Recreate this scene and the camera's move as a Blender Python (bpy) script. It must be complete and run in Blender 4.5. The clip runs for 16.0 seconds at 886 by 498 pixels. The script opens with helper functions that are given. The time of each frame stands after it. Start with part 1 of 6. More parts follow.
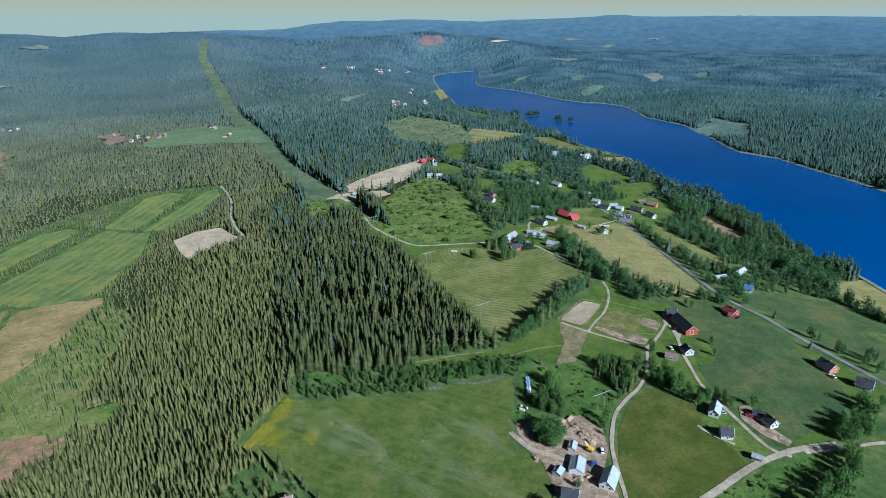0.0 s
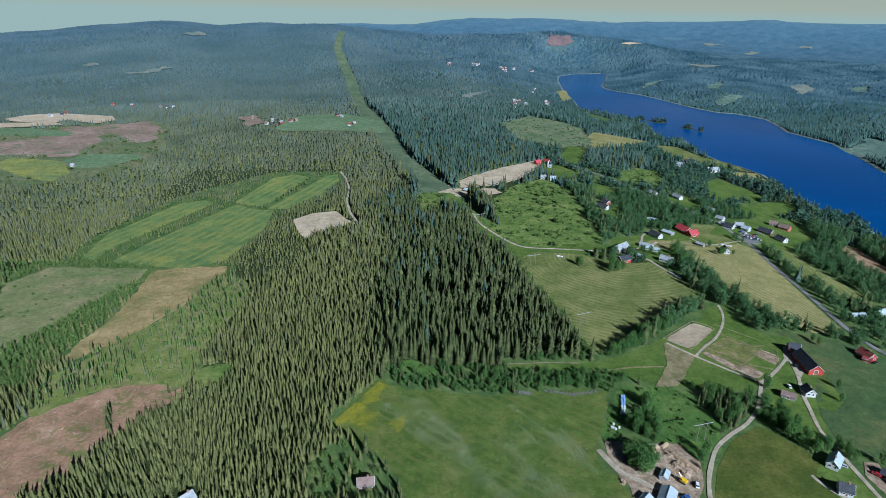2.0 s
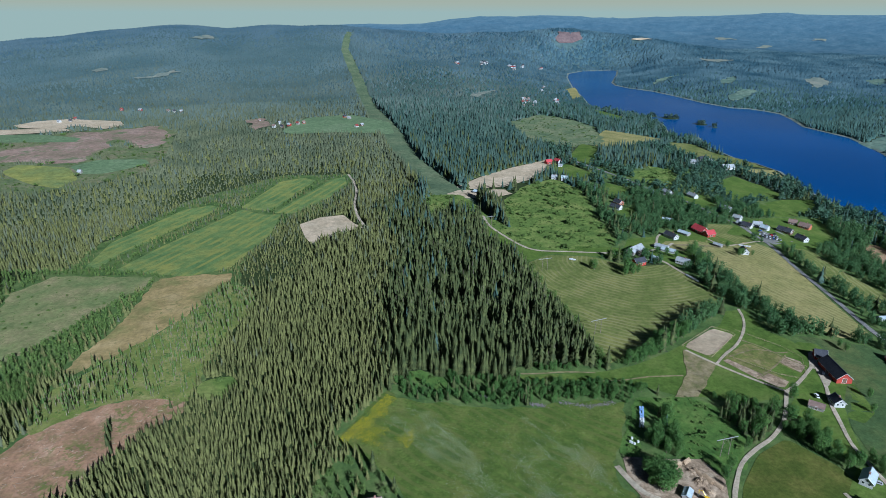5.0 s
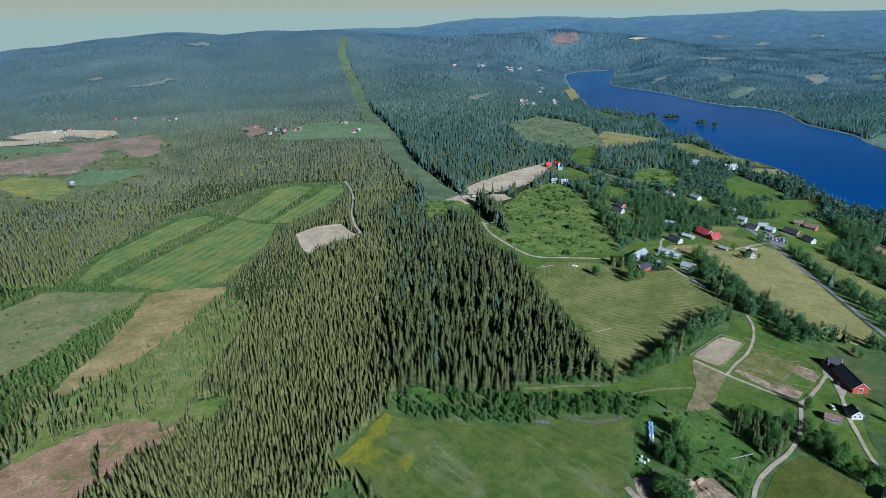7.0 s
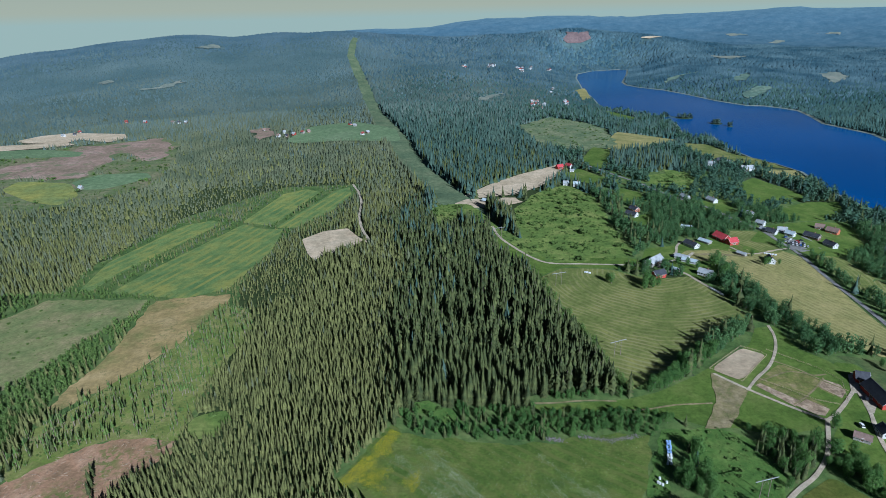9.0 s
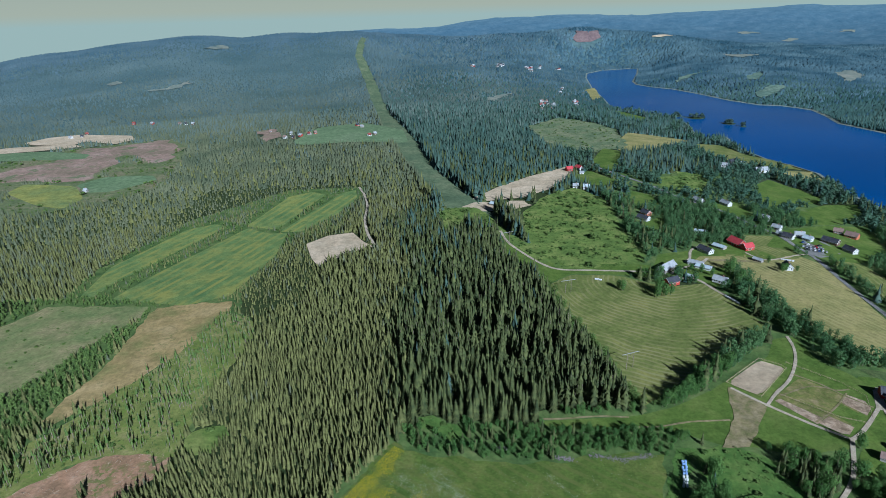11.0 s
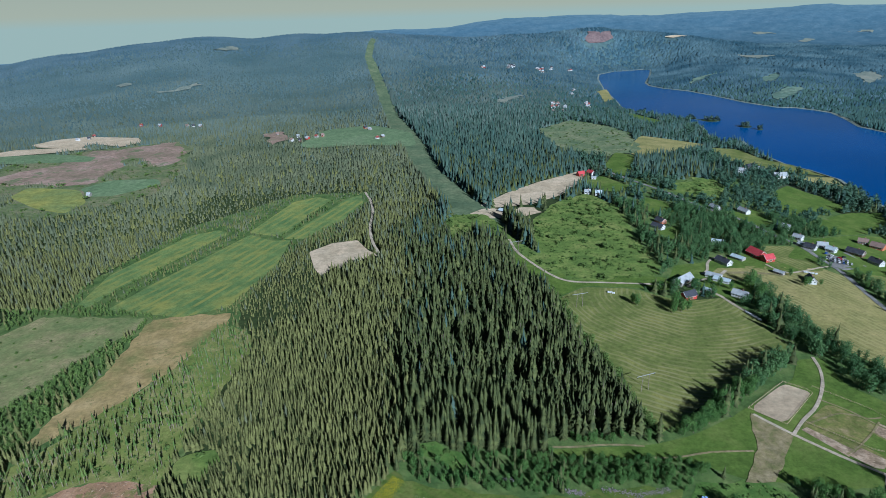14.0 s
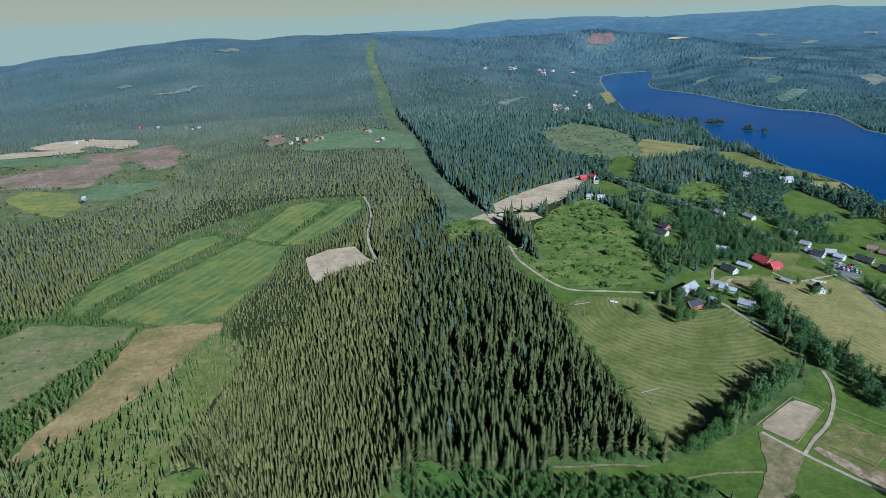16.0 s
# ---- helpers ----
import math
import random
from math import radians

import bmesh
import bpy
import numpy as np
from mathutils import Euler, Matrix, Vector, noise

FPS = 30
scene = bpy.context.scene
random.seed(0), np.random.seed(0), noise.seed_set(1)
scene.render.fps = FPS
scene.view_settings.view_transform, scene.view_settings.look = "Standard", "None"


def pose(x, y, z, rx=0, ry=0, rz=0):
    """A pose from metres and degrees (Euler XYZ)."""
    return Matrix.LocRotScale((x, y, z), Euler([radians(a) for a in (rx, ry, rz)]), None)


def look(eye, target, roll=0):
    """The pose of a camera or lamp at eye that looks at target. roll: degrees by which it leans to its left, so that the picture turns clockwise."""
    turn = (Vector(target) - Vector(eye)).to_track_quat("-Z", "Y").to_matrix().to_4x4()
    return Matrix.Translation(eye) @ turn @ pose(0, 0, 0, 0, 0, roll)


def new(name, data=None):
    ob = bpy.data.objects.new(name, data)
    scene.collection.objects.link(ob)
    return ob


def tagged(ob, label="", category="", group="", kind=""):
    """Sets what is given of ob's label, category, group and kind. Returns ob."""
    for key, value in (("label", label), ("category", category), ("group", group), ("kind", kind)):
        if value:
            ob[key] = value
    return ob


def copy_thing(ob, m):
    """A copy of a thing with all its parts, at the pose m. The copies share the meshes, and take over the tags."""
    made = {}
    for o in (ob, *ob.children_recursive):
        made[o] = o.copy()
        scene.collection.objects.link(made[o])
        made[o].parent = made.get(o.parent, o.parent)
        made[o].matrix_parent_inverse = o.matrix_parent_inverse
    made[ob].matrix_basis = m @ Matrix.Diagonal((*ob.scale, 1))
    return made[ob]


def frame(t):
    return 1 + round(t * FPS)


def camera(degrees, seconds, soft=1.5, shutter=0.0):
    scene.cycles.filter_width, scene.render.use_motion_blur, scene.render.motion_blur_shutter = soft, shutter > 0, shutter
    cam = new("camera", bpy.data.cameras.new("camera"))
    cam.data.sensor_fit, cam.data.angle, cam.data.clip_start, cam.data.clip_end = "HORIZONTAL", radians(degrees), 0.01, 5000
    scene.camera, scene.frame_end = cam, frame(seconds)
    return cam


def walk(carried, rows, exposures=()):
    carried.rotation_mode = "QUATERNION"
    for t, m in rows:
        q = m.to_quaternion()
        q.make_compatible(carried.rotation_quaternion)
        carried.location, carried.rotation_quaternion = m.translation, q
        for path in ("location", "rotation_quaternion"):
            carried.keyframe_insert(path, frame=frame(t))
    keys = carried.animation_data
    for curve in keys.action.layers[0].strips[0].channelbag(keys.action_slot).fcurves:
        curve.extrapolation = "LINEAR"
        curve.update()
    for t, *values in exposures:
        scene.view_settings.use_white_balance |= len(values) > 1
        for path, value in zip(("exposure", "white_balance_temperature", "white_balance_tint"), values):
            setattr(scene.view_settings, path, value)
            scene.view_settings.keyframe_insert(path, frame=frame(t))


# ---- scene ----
cam = camera(73.9, 16.0, 0.7)
PATH = [
    (0, look((-2.15, -3.05, 225.41), (94.29, 451.81, 41.57), -0.49)),
    (0.5, look((-0.68, -3.13, 225.17), (35.77, 460.24, 40.89), 0.95)),
    (1, look((0.01, -2.99, 225.06), (18.90, 461.17, 40.13), 1.20)),
    (1.5, look((0.16, -2.51, 225.11), (12.27, 461.70, 39.75), 1.19)),
    (2, look((0.03, -1.46, 225.09), (6.79, 462.72, 39.37), 1.14)),
    (2.5, look((-0.00, 0.00, 225.00), (-0.08, 464.03, 38.80), 1.08)),
    (3, look((0.16, 1.85, 224.82), (-4.00, 465.71, 38.21), 0.97)),
    (3.5, look((0.37, 4.02, 224.60), (-5.00, 467.78, 37.80), 0.78)),
    (4, look((0.76, 6.66, 224.43), (-4.33, 470.36, 37.46), 0.60)),
    (6.5, look((2.61, 24.06, 224.71), (1.67, 488.62, 39.80), -0.78)),
    (7, look((3.05, 27.69, 224.86), (0.20, 492.37, 40.29), -0.96)),
    (7.5, look((3.45, 31.49, 224.85), (-1.53, 496.21, 40.44), -1.11)),
    (8, look((3.91, 35.20, 224.81), (-3.68, 499.90, 40.44), -1.25)),
    (8.5, look((4.39, 38.80, 224.80), (-5.36, 503.52, 40.56), -1.37)),
    (9, look((4.86, 42.45, 224.80), (-7.08, 507.13, 40.60), -1.47)),
    (11.5, look((7.17, 60.54, 225.32), (-13.87, 524.81, 40.90), -1.79)),
    (12, look((7.48, 64.12, 225.44), (-15.02, 528.39, 41.20), -1.78)),
    (12.5, look((7.89, 67.68, 225.58), (-15.87, 531.96, 41.51), -1.80)),
    (13, look((8.30, 71.31, 225.75), (-16.75, 535.51, 41.68), -1.81)),
    (13.5, look((8.87, 74.92, 225.95), (-17.81, 539.04, 41.90), -1.82)),
    (14, look((9.51, 78.61, 226.05), (-18.50, 542.73, 42.18), -1.88)),
    (14.5, look((10.15, 82.33, 226.00), (-19.00, 546.45, 42.30), -1.89)),
    (15, look((10.73, 85.88, 225.98), (-19.30, 550.09, 42.64), -1.90)),
    (15.5, look((11.42, 89.23, 226.08), (-19.11, 553.62, 43.28), -1.91)),
    (16, look((12.16, 92.35, 226.22), (-17.68, 556.81, 43.49), -1.89)),
]
walk(cam, PATH, [(0.0, 0.66, 4900, 8), (1.0, 0.57, 4900, 8), (2.0, 0.52, 4900, 8), (16.0, 0.52, 4900, 8)])

# ---- daylight ----
SUN_EL, SUN_AZ = radians(29.7), radians(151.5)
world = bpy.data.worlds.new("daylight")
scene.world = world
world.use_nodes = True
wn = world.node_tree.nodes
sky = wn.new("ShaderNodeTexSky")
sky.sky_type, sky.sun_disc = "NISHITA", False
sky.sun_elevation, sky.sun_rotation = SUN_EL, SUN_AZ
sky.altitude, sky.air_density, sky.dust_density, sky.ozone_density = 300, 1.0, 0.4, 2.0
# pale summer haze low over the horizon, all round
tc, sep, band, veil = wn.new("ShaderNodeTexCoord"), wn.new("ShaderNodeSeparateXYZ"), wn.new("ShaderNodeValToRGB"), wn.new("ShaderNodeMix")
veil.data_type = "RGBA"
band.color_ramp.elements.new(0.5)
for e, (at, v) in zip(band.color_ramp.elements, ((0.0, 0.95), (0.045, 0.85), (0.16, 0.0))):
    e.position, e.color = at, (v, v, v, 1)
tone = wn.new("ShaderNodeValToRGB")
tone.color_ramp.elements[0].color, tone.color_ramp.elements[1].color = (0.86, 0.98, 0.74, 1), (0.98, 0.94, 0.61, 1)
tone.color_ramp.elements[1].position = 0.014
bright = wn.new("ShaderNodeVectorMath")
bright.operation = "SCALE"
bright.inputs["Scale"].default_value = 26.2
wl = world.node_tree.links
wl.new(sep.outputs["Z"], tone.inputs["Fac"])
wl.new(tone.outputs["Color"], bright.inputs[0])
wl.new(bright.outputs["Vector"], veil.inputs[7])
wl.new(tc.outputs["Generated"], sep.inputs[0])
wl.new(sep.outputs["Z"], band.inputs["Fac"])
wl.new(band.outputs["Color"], veil.inputs[0])
wl.new(sky.outputs[0], veil.inputs[6])
wl.new(veil.outputs[2], wn["Background"].inputs["Color"])
wn["Background"].inputs["Strength"].default_value = 0.0128
sun = new("sun", bpy.data.lights.new("sun", "SUN"))
sun.data.energy, sun.data.angle, sun.data.color = 5.0, radians(0.5), (1.0, 0.95, 0.86)
sun.matrix_world = look((0, 0, 0), (-math.sin(SUN_AZ) * math.cos(SUN_EL), -math.cos(SUN_AZ) * math.cos(SUN_EL), -math.sin(SUN_EL)))


# ---- materials ----
def ramp(nt, src, stops):
    n = nt.nodes.new("ShaderNodeValToRGB")
    while len(n.color_ramp.elements) < len(stops):
        n.color_ramp.elements.new(0.5)
    for e, (p, c) in zip(n.color_ramp.elements, stops):
        e.position, e.color = p, (*c, 1)
    nt.links.new(src, n.inputs["Fac"])
    return n.outputs["Color"]


def noise_tex(nt, scale, detail=4.0, rough=0.6, distort=0.0):
    """Noise over world metres: scale is the size of a blotch."""
    geo = nt.nodes.new("ShaderNodeNewGeometry")
    n = nt.nodes.new("ShaderNodeTexNoise")
    n.inputs["Scale"].default_value, n.inputs["Detail"].default_value = 1.0 / scale, detail
    n.inputs["Roughness"].default_value, n.inputs["Distortion"].default_value = rough, distort
    nt.links.new(geo.outputs["Position"], n.inputs["Vector"])
    return n.outputs["Fac"]


def mix(nt, fac, a, b, mode="MIX"):
    n = nt.nodes.new("ShaderNodeMix")
    n.data_type, n.blend_type = "RGBA", mode
    for sock, v in ((n.inputs[0], fac), (n.inputs[6], a), (n.inputs[7], b)):
        if isinstance(v, (int, float)):
            sock.default_value = v
        elif isinstance(v, tuple):
            sock.default_value = (*v, 1)
        else:
            nt.links.new(v, sock)
    return n.outputs[2]


def bump(nt, bsdf, height_out, strength, distance):
    b = nt.nodes.new("ShaderNodeBump")
    b.inputs["Strength"].default_value, b.inputs["Distance"].default_value = strength, distance
    nt.links.new(height_out, b.inputs["Height"])
    nt.links.new(b.outputs[0], bsdf.inputs["Normal"])


def base(name, rough=0.85, metal=0.0, spec=0.3):
    m = bpy.data.materials.new(name)
    m.use_nodes = True
    p = m.node_tree.nodes["Principled BSDF"]
    p.inputs["Roughness"].default_value, p.inputs["Metallic"].default_value = rough, metal
    p.inputs["Specular IOR Level"].default_value = spec
    return m, m.node_tree, p


def turf(name, dark, mid, light, big=60.0, small=3.0, fleck=None, fleck_at=0.66, fleck_size=2.0, lines=None, centre=None, angle=35):
    """Grass, crop or bare ground: wide blotches, fine tufts, and flecks or swath lines where they are given."""
    m, nt, p = base(name, 0.95, spec=0.1)
    c = ramp(nt, noise_tex(nt, big, 6, 0.6), [(0.32, dark), (0.5, mid), (0.7, light)])
    drift = noise_tex(nt, 9.0, 4, 0.65, 0.6)
    c = mix(nt, 0.6, c, ramp(nt, drift, [(0.34, (0.36, 0.38, 0.36)), (0.66, (0.64, 0.62, 0.60))]), "OVERLAY")
    f = noise_tex(nt, small, 5, 0.7)
    c = mix(nt, 0.7, c, ramp(nt, f, [(0.3, (0.35, 0.35, 0.35)), (0.7, (0.72, 0.72, 0.72))]), "OVERLAY")
    if lines:
        spacing, tone, bend = lines
        geo = nt.nodes.new("ShaderNodeNewGeometry")
        w = nt.nodes.new("ShaderNodeTexWave")
        w.inputs["Scale"].default_value = 0.31416 / spacing
        w.inputs["Distortion"].default_value, w.inputs["Detail"].default_value = bend, 2.0
        w.inputs["Detail Scale"].default_value = 0.25
        turn = nt.nodes.new("ShaderNodeMapping")
        if centre:
            w.wave_type, w.rings_direction = "RINGS", "Z"
            turn.inputs["Location"].default_value = (-centre[0], -centre[1], 0)
        else:
            turn.inputs["Rotation"].default_value = (0, 0, radians(angle))
        nt.links.new(geo.outputs["Position"], turn.inputs["Vector"])
        nt.links.new(turn.outputs[0], w.inputs["Vector"])
        patch = ramp(nt, noise_tex(nt, 26, 4), [(0.40, (0.08, 0.08, 0.08)), (0.62, (0.9, 0.9, 0.9))])
        k = mix(nt, 1.0, ramp(nt, w.outputs["Fac"], [(0.55, (0, 0, 0)), (0.85, (1, 1, 1))]), patch, "MULTIPLY")
        c = mix(nt, k, c, tone)
    if fleck:
        s = mix(nt, 1.0, ramp(nt, noise_tex(nt, fleck_size, 3, 0.8), [(fleck_at, (0, 0, 0)), (fleck_at + 0.06, (1, 1, 1))]),
                ramp(nt, noise_tex(nt, 30, 4, 0.6), [(0.45, (0, 0, 0)), (0.62, (0.8, 0.8, 0.8))]), "MULTIPLY")
        c = mix(nt, s, c, fleck)
    nt.links.new(c, p.inputs["Base Color"])
    bump(nt, p, noise_tex(nt, 1.2, 4, 0.7), 0.6, 0.4)
    return m


MAT = {
    # floors of the farther woods, with distance haze in their colour
    "mid_floor": turf("hazed_wood_floor", (0.034, 0.050, 0.028), (0.044, 0.062, 0.034), (0.060, 0.076, 0.042), 120, 12),
    "far_floor": turf("far_hazed_wood_floor", (0.048, 0.080, 0.086), (0.058, 0.094, 0.098), (0.070, 0.106, 0.108), 200, 30),
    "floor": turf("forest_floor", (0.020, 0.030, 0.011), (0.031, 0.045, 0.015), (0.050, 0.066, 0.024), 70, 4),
    "flowers": turf("flower_meadow", (0.058, 0.096, 0.018), (0.084, 0.120, 0.024), (0.138, 0.148, 0.042), 14, 1.6, lines=(6.0, (0.112, 0.130, 0.034), 10.0), angle=128),
    "buttercup": turf("buttercup_meadow", (0.085, 0.125, 0.018), (0.15, 0.165, 0.018), (0.30, 0.26, 0.014), 6, 1.5),
    "meadow": turf("meadow_grass", (0.062, 0.102, 0.019), (0.084, 0.128, 0.024), (0.122, 0.154, 0.038), 28, 2.5),
    "lawn": turf("lawn_grass", (0.062, 0.104, 0.019), (0.086, 0.130, 0.024), (0.118, 0.155, 0.036), 14, 2),
    "field": turf("field_grass", (0.045, 0.080, 0.031), (0.067, 0.101, 0.036), (0.114, 0.119, 0.044), 34, 2),
    "mown": turf("mown_hay", (0.092, 0.118, 0.030), (0.128, 0.146, 0.040), (0.188, 0.182, 0.057), 26, 3, lines=(4.8, (0.225, 0.222, 0.095), 14.0), centre=(182, 528)),
    "hay": turf("dry_hay", (0.160, 0.162, 0.056), (0.224, 0.206, 0.076), (0.295, 0.250, 0.106), 30, 2.5, lines=(4.6, (0.300, 0.268, 0.115), 6.0), angle=156),
    "tan": turf("tan_soil", (0.375, 0.296, 0.200), (0.430, 0.345, 0.240), (0.485, 0.395, 0.285), 30, 3),
    "soil": turf("bare_soil", (0.17, 0.125, 0.082), (0.275, 0.205, 0.142), (0.41, 0.33, 0.245), 6, 1.5),
    "worn": turf("worn_ground", (0.12, 0.13, 0.045), (0.195, 0.165, 0.085), (0.26, 0.215, 0.13), 7, 2),
    "sand": turf("arena_sand", (0.325, 0.255, 0.175), (0.355, 0.282, 0.195), (0.385, 0.31, 0.22), 16, 5),
    "slash": turf("felled_ground", (0.20, 0.130, 0.075), (0.285, 0.172, 0.105), (0.36, 0.24, 0.16), 22, 2.2, (0.10, 0.14, 0.03), 0.48, 7),
    # distance haze put into the colours of far felled ground and pale patches
    "far_slash": turf("hazed_felled_ground", (0.17, 0.135, 0.095), (0.25, 0.175, 0.138), (0.30, 0.225, 0.185), 60, 6, (0.10, 0.14, 0.06), 0.5, 22),
    "pale_patch": turf("hazed_felled_patch", (0.125, 0.156, 0.138), (0.170, 0.190, 0.158), (0.230, 0.226, 0.184), 60, 8),
    "dry": turf("dry_clearing", (0.175, 0.168, 0.062), (0.275, 0.208, 0.090), (0.340, 0.258, 0.125), 26, 3, (0.15, 0.16, 0.055), 0.56, 4),
    "scrubland": turf("scrubland", (0.130, 0.170, 0.062), (0.180, 0.190, 0.080), (0.265, 0.220, 0.120), 30, 3, (0.13, 0.165, 0.055), 0.55, 2.5),
    "thinned": turf("thinned_strip", (0.115, 0.145, 0.036), (0.160, 0.178, 0.050), (0.235, 0.212, 0.090), 14, 1.6, (0.13, 0.185, 0.032), 0.5, 5),
    # heath for far clearings, paled and blued with haze
    "hazed_heath": turf("hazed_green_clearing", (0.085, 0.140, 0.112), (0.116, 0.172, 0.134), (0.158, 0.206, 0.154), 70, 9),
    "quarry": turf("quarry_rock", (0.10, 0.075, 0.078), (0.13, 0.092, 0.092), (0.16, 0.12, 0.115), 60, 8),
    "paddock": turf("trampled_paddock", (0.095, 0.125, 0.028), (0.150, 0.150, 0.048), (0.250, 0.200, 0.105), 7, 1.5),
    "brown_meadow": turf("brownish_pasture", (0.054, 0.078, 0.014), (0.076, 0.094, 0.018), (0.122, 0.118, 0.030), 22, 2.0),
    "rough": turf("rough_pasture", (0.080, 0.125, 0.030), (0.116, 0.164, 0.038), (0.175, 0.200, 0.058), 22, 3),
    "slope": turf("open_scrubby_slope", (0.090, 0.128, 0.068), (0.130, 0.162, 0.084), (0.185, 0.192, 0.110), 45, 6),
    "lush": turf("lush_grass", (0.052, 0.104, 0.024), (0.078, 0.138, 0.030), (0.118, 0.168, 0.042), 12, 2),
    "heath": turf("power_line_heath", (0.076, 0.110, 0.062), (0.102, 0.136, 0.074), (0.140, 0.164, 0.092), 40, 5),
    "verge": turf("verge_grass", (0.052, 0.092, 0.028), (0.080, 0.122, 0.036), (0.126, 0.152, 0.054), 18, 3),
    "far_crop": turf("dull_crop", (0.130, 0.170, 0.065), (0.190, 0.205, 0.060), (0.270, 0.250, 0.065), 50, 6),
    "open_ground": turf("open_rough_ground", (0.085, 0.115, 0.050), (0.125, 0.145, 0.068), (0.195, 0.160, 0.105), 45, 6),
    "crop": turf("young_crop", (0.088, 0.148, 0.052), (0.128, 0.180, 0.058), (0.225, 0.228, 0.062), 30, 2, lines=(11.0, (0.235, 0.236, 0.060), 4.0), angle=18),
    # crop for far fields, haze tinted into its green
    "hazed_crop": turf("hazed_crop", (0.105, 0.155, 0.080), (0.125, 0.178, 0.090), (0.145, 0.190, 0.105), 60, 6),
    "gravel": turf("gravel_road", (0.28, 0.235, 0.17), (0.36, 0.305, 0.23), (0.44, 0.38, 0.30), 7, 1.5),
    "asphalt": turf("old_asphalt", (0.13, 0.13, 0.125), (0.17, 0.165, 0.16), (0.21, 0.205, 0.195), 12, 1.5),
}


def foliage(name, dark, light, spread=7.0, rough=0.7, mottle=0.4, through_light=0.0):
    m, nt, p = base(name, rough, spec=0.1)
    geo = nt.nodes.new("ShaderNodeNewGeometry")
    c = ramp(nt, noise_tex(nt, spread, 2, 0.5), [(0.3, dark), (0.7, light)])
    c = mix(nt, mottle, c, ramp(nt, geo.outputs["Random Per Island"], [(0.0, (0.32, 0.32, 0.32)), (1.0, (0.7, 0.7, 0.66))]), "OVERLAY")
    nt.links.new(c, p.inputs["Base Color"])
    if through_light:
        thin, both = nt.nodes.new("ShaderNodeBsdfTranslucent"), nt.nodes.new("ShaderNodeMixShader")
        both.inputs[0].default_value = through_light
        nt.links.new(mix(nt, 1.0, c, (1.0, 1.0, 0.75), "MULTIPLY"), thin.inputs["Color"])
        nt.links.new(p.outputs[0], both.inputs[1])
        nt.links.new(thin.outputs[0], both.inputs[2])
        nt.links.new(both.outputs[0], nt.nodes["Material Output"].inputs["Surface"])
    return m


SPRUCE = foliage("young_spruce_needles", (0.070, 0.078, 0.027), (0.136, 0.140, 0.048), 8, 0.7, 0.5)
OLD_SPRUCE = foliage("old_spruce_needles", (0.030, 0.043, 0.017), (0.086, 0.098, 0.034), 4, 0.7, 0.6)
# haze mixed into needle and leaf colours: greyer and bluer the farther off
PINE = foliage("young_spruce_needles_hazed", (0.066, 0.082, 0.048), (0.112, 0.122, 0.068), 60, 0.7, 0.3)
OLD_PINE = foliage("old_spruce_needles_hazed", (0.032, 0.062, 0.050), (0.068, 0.104, 0.080), 30, 0.7, 0.3)
FARPINE = foliage("far_hazed_spruce_needles", (0.058, 0.088, 0.077), (0.110, 0.138, 0.116), 220, 0.7, 0.2)
HAZEPINE = foliage("far_hazed_spruce_needles_grey", (0.058, 0.098, 0.104), (0.108, 0.150, 0.150), 260, 0.7, 0.2)
EASTPINE = foliage("lakeside_hazed_spruce_needles", (0.034, 0.074, 0.068), (0.074, 0.124, 0.106), 240, 0.7, 0.2)
EASTHAZE = foliage("lakeside_hazed_spruce_needles_blue", (0.028, 0.066, 0.092), (0.098, 0.156, 0.178), 130, 0.7, 0.2)
BLUEHAZE = foliage("far_hazed_spruce_needles_blue", (0.060, 0.106, 0.134), (0.096, 0.142, 0.166), 180, 0.7, 0.2)
FARLEAF = foliage("leaves_hazed", (0.046, 0.096, 0.064), (0.088, 0.144, 0.088), 40, 0.7, 0.25, 0.2)
YELLOW = foliage("buttercup_flowers", (0.20, 0.19, 0.014), (0.36, 0.31, 0.016), 5)
BRANCH = foliage("grey_branches", (0.16, 0.11, 0.075), (0.40, 0.31, 0.22), 4)
WHITE = foliage("white_flower_heads", (0.24, 0.27, 0.17), (0.40, 0.42, 0.31), 5)
LEAF = foliage("birch_leaves", (0.058, 0.126, 0.034), (0.116, 0.204, 0.054), 7, 0.7, 0.25, 0.34)
# birch leaves again, blued a little for haze at middle distance
MIDLEAF = foliage("birch_leaves_hazed", (0.054, 0.118, 0.048), (0.112, 0.194, 0.074), 12, 0.7, 0.25, 0.34)
BUSH = foliage("scrub_leaves", (0.078, 0.132, 0.034), (0.142, 0.200, 0.054), 5, 0.7, 0.3, 0.28)
PALE_BARK = foliage("pale_bark", (0.15, 0.125, 0.095), (0.25, 0.21, 0.165), 3)
BARK, bnt, bp = base("grey_bark", 0.9)
bnt.links.new(ramp(bnt, noise_tex(bnt, 0.7, 4), [(0.35, (0.10, 0.07, 0.05)), (0.7, (0.30, 0.26, 0.22))]), bp.inputs["Base Color"])
WATER_MAT, wnt, wp = base("lake_water", 0.16, spec=0.28)
wnt.links.new(ramp(wnt, noise_tex(wnt, 260, 4, 0.5), [(0.35, (0.004, 0.054, 0.196)), (0.65, (0.007, 0.070, 0.244))]), wp.inputs["Base Color"])
bump(wnt, wp, noise_tex(wnt, 3.0, 3), 0.2, 0.3)
FARWOOD = turf("hazed_far_woodland", (0.024, 0.048, 0.060), (0.040, 0.068, 0.082), (0.060, 0.088, 0.100), 60, 16)
# haze put into emission: the hills glow paler and bluer with distance
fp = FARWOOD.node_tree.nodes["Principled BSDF"]
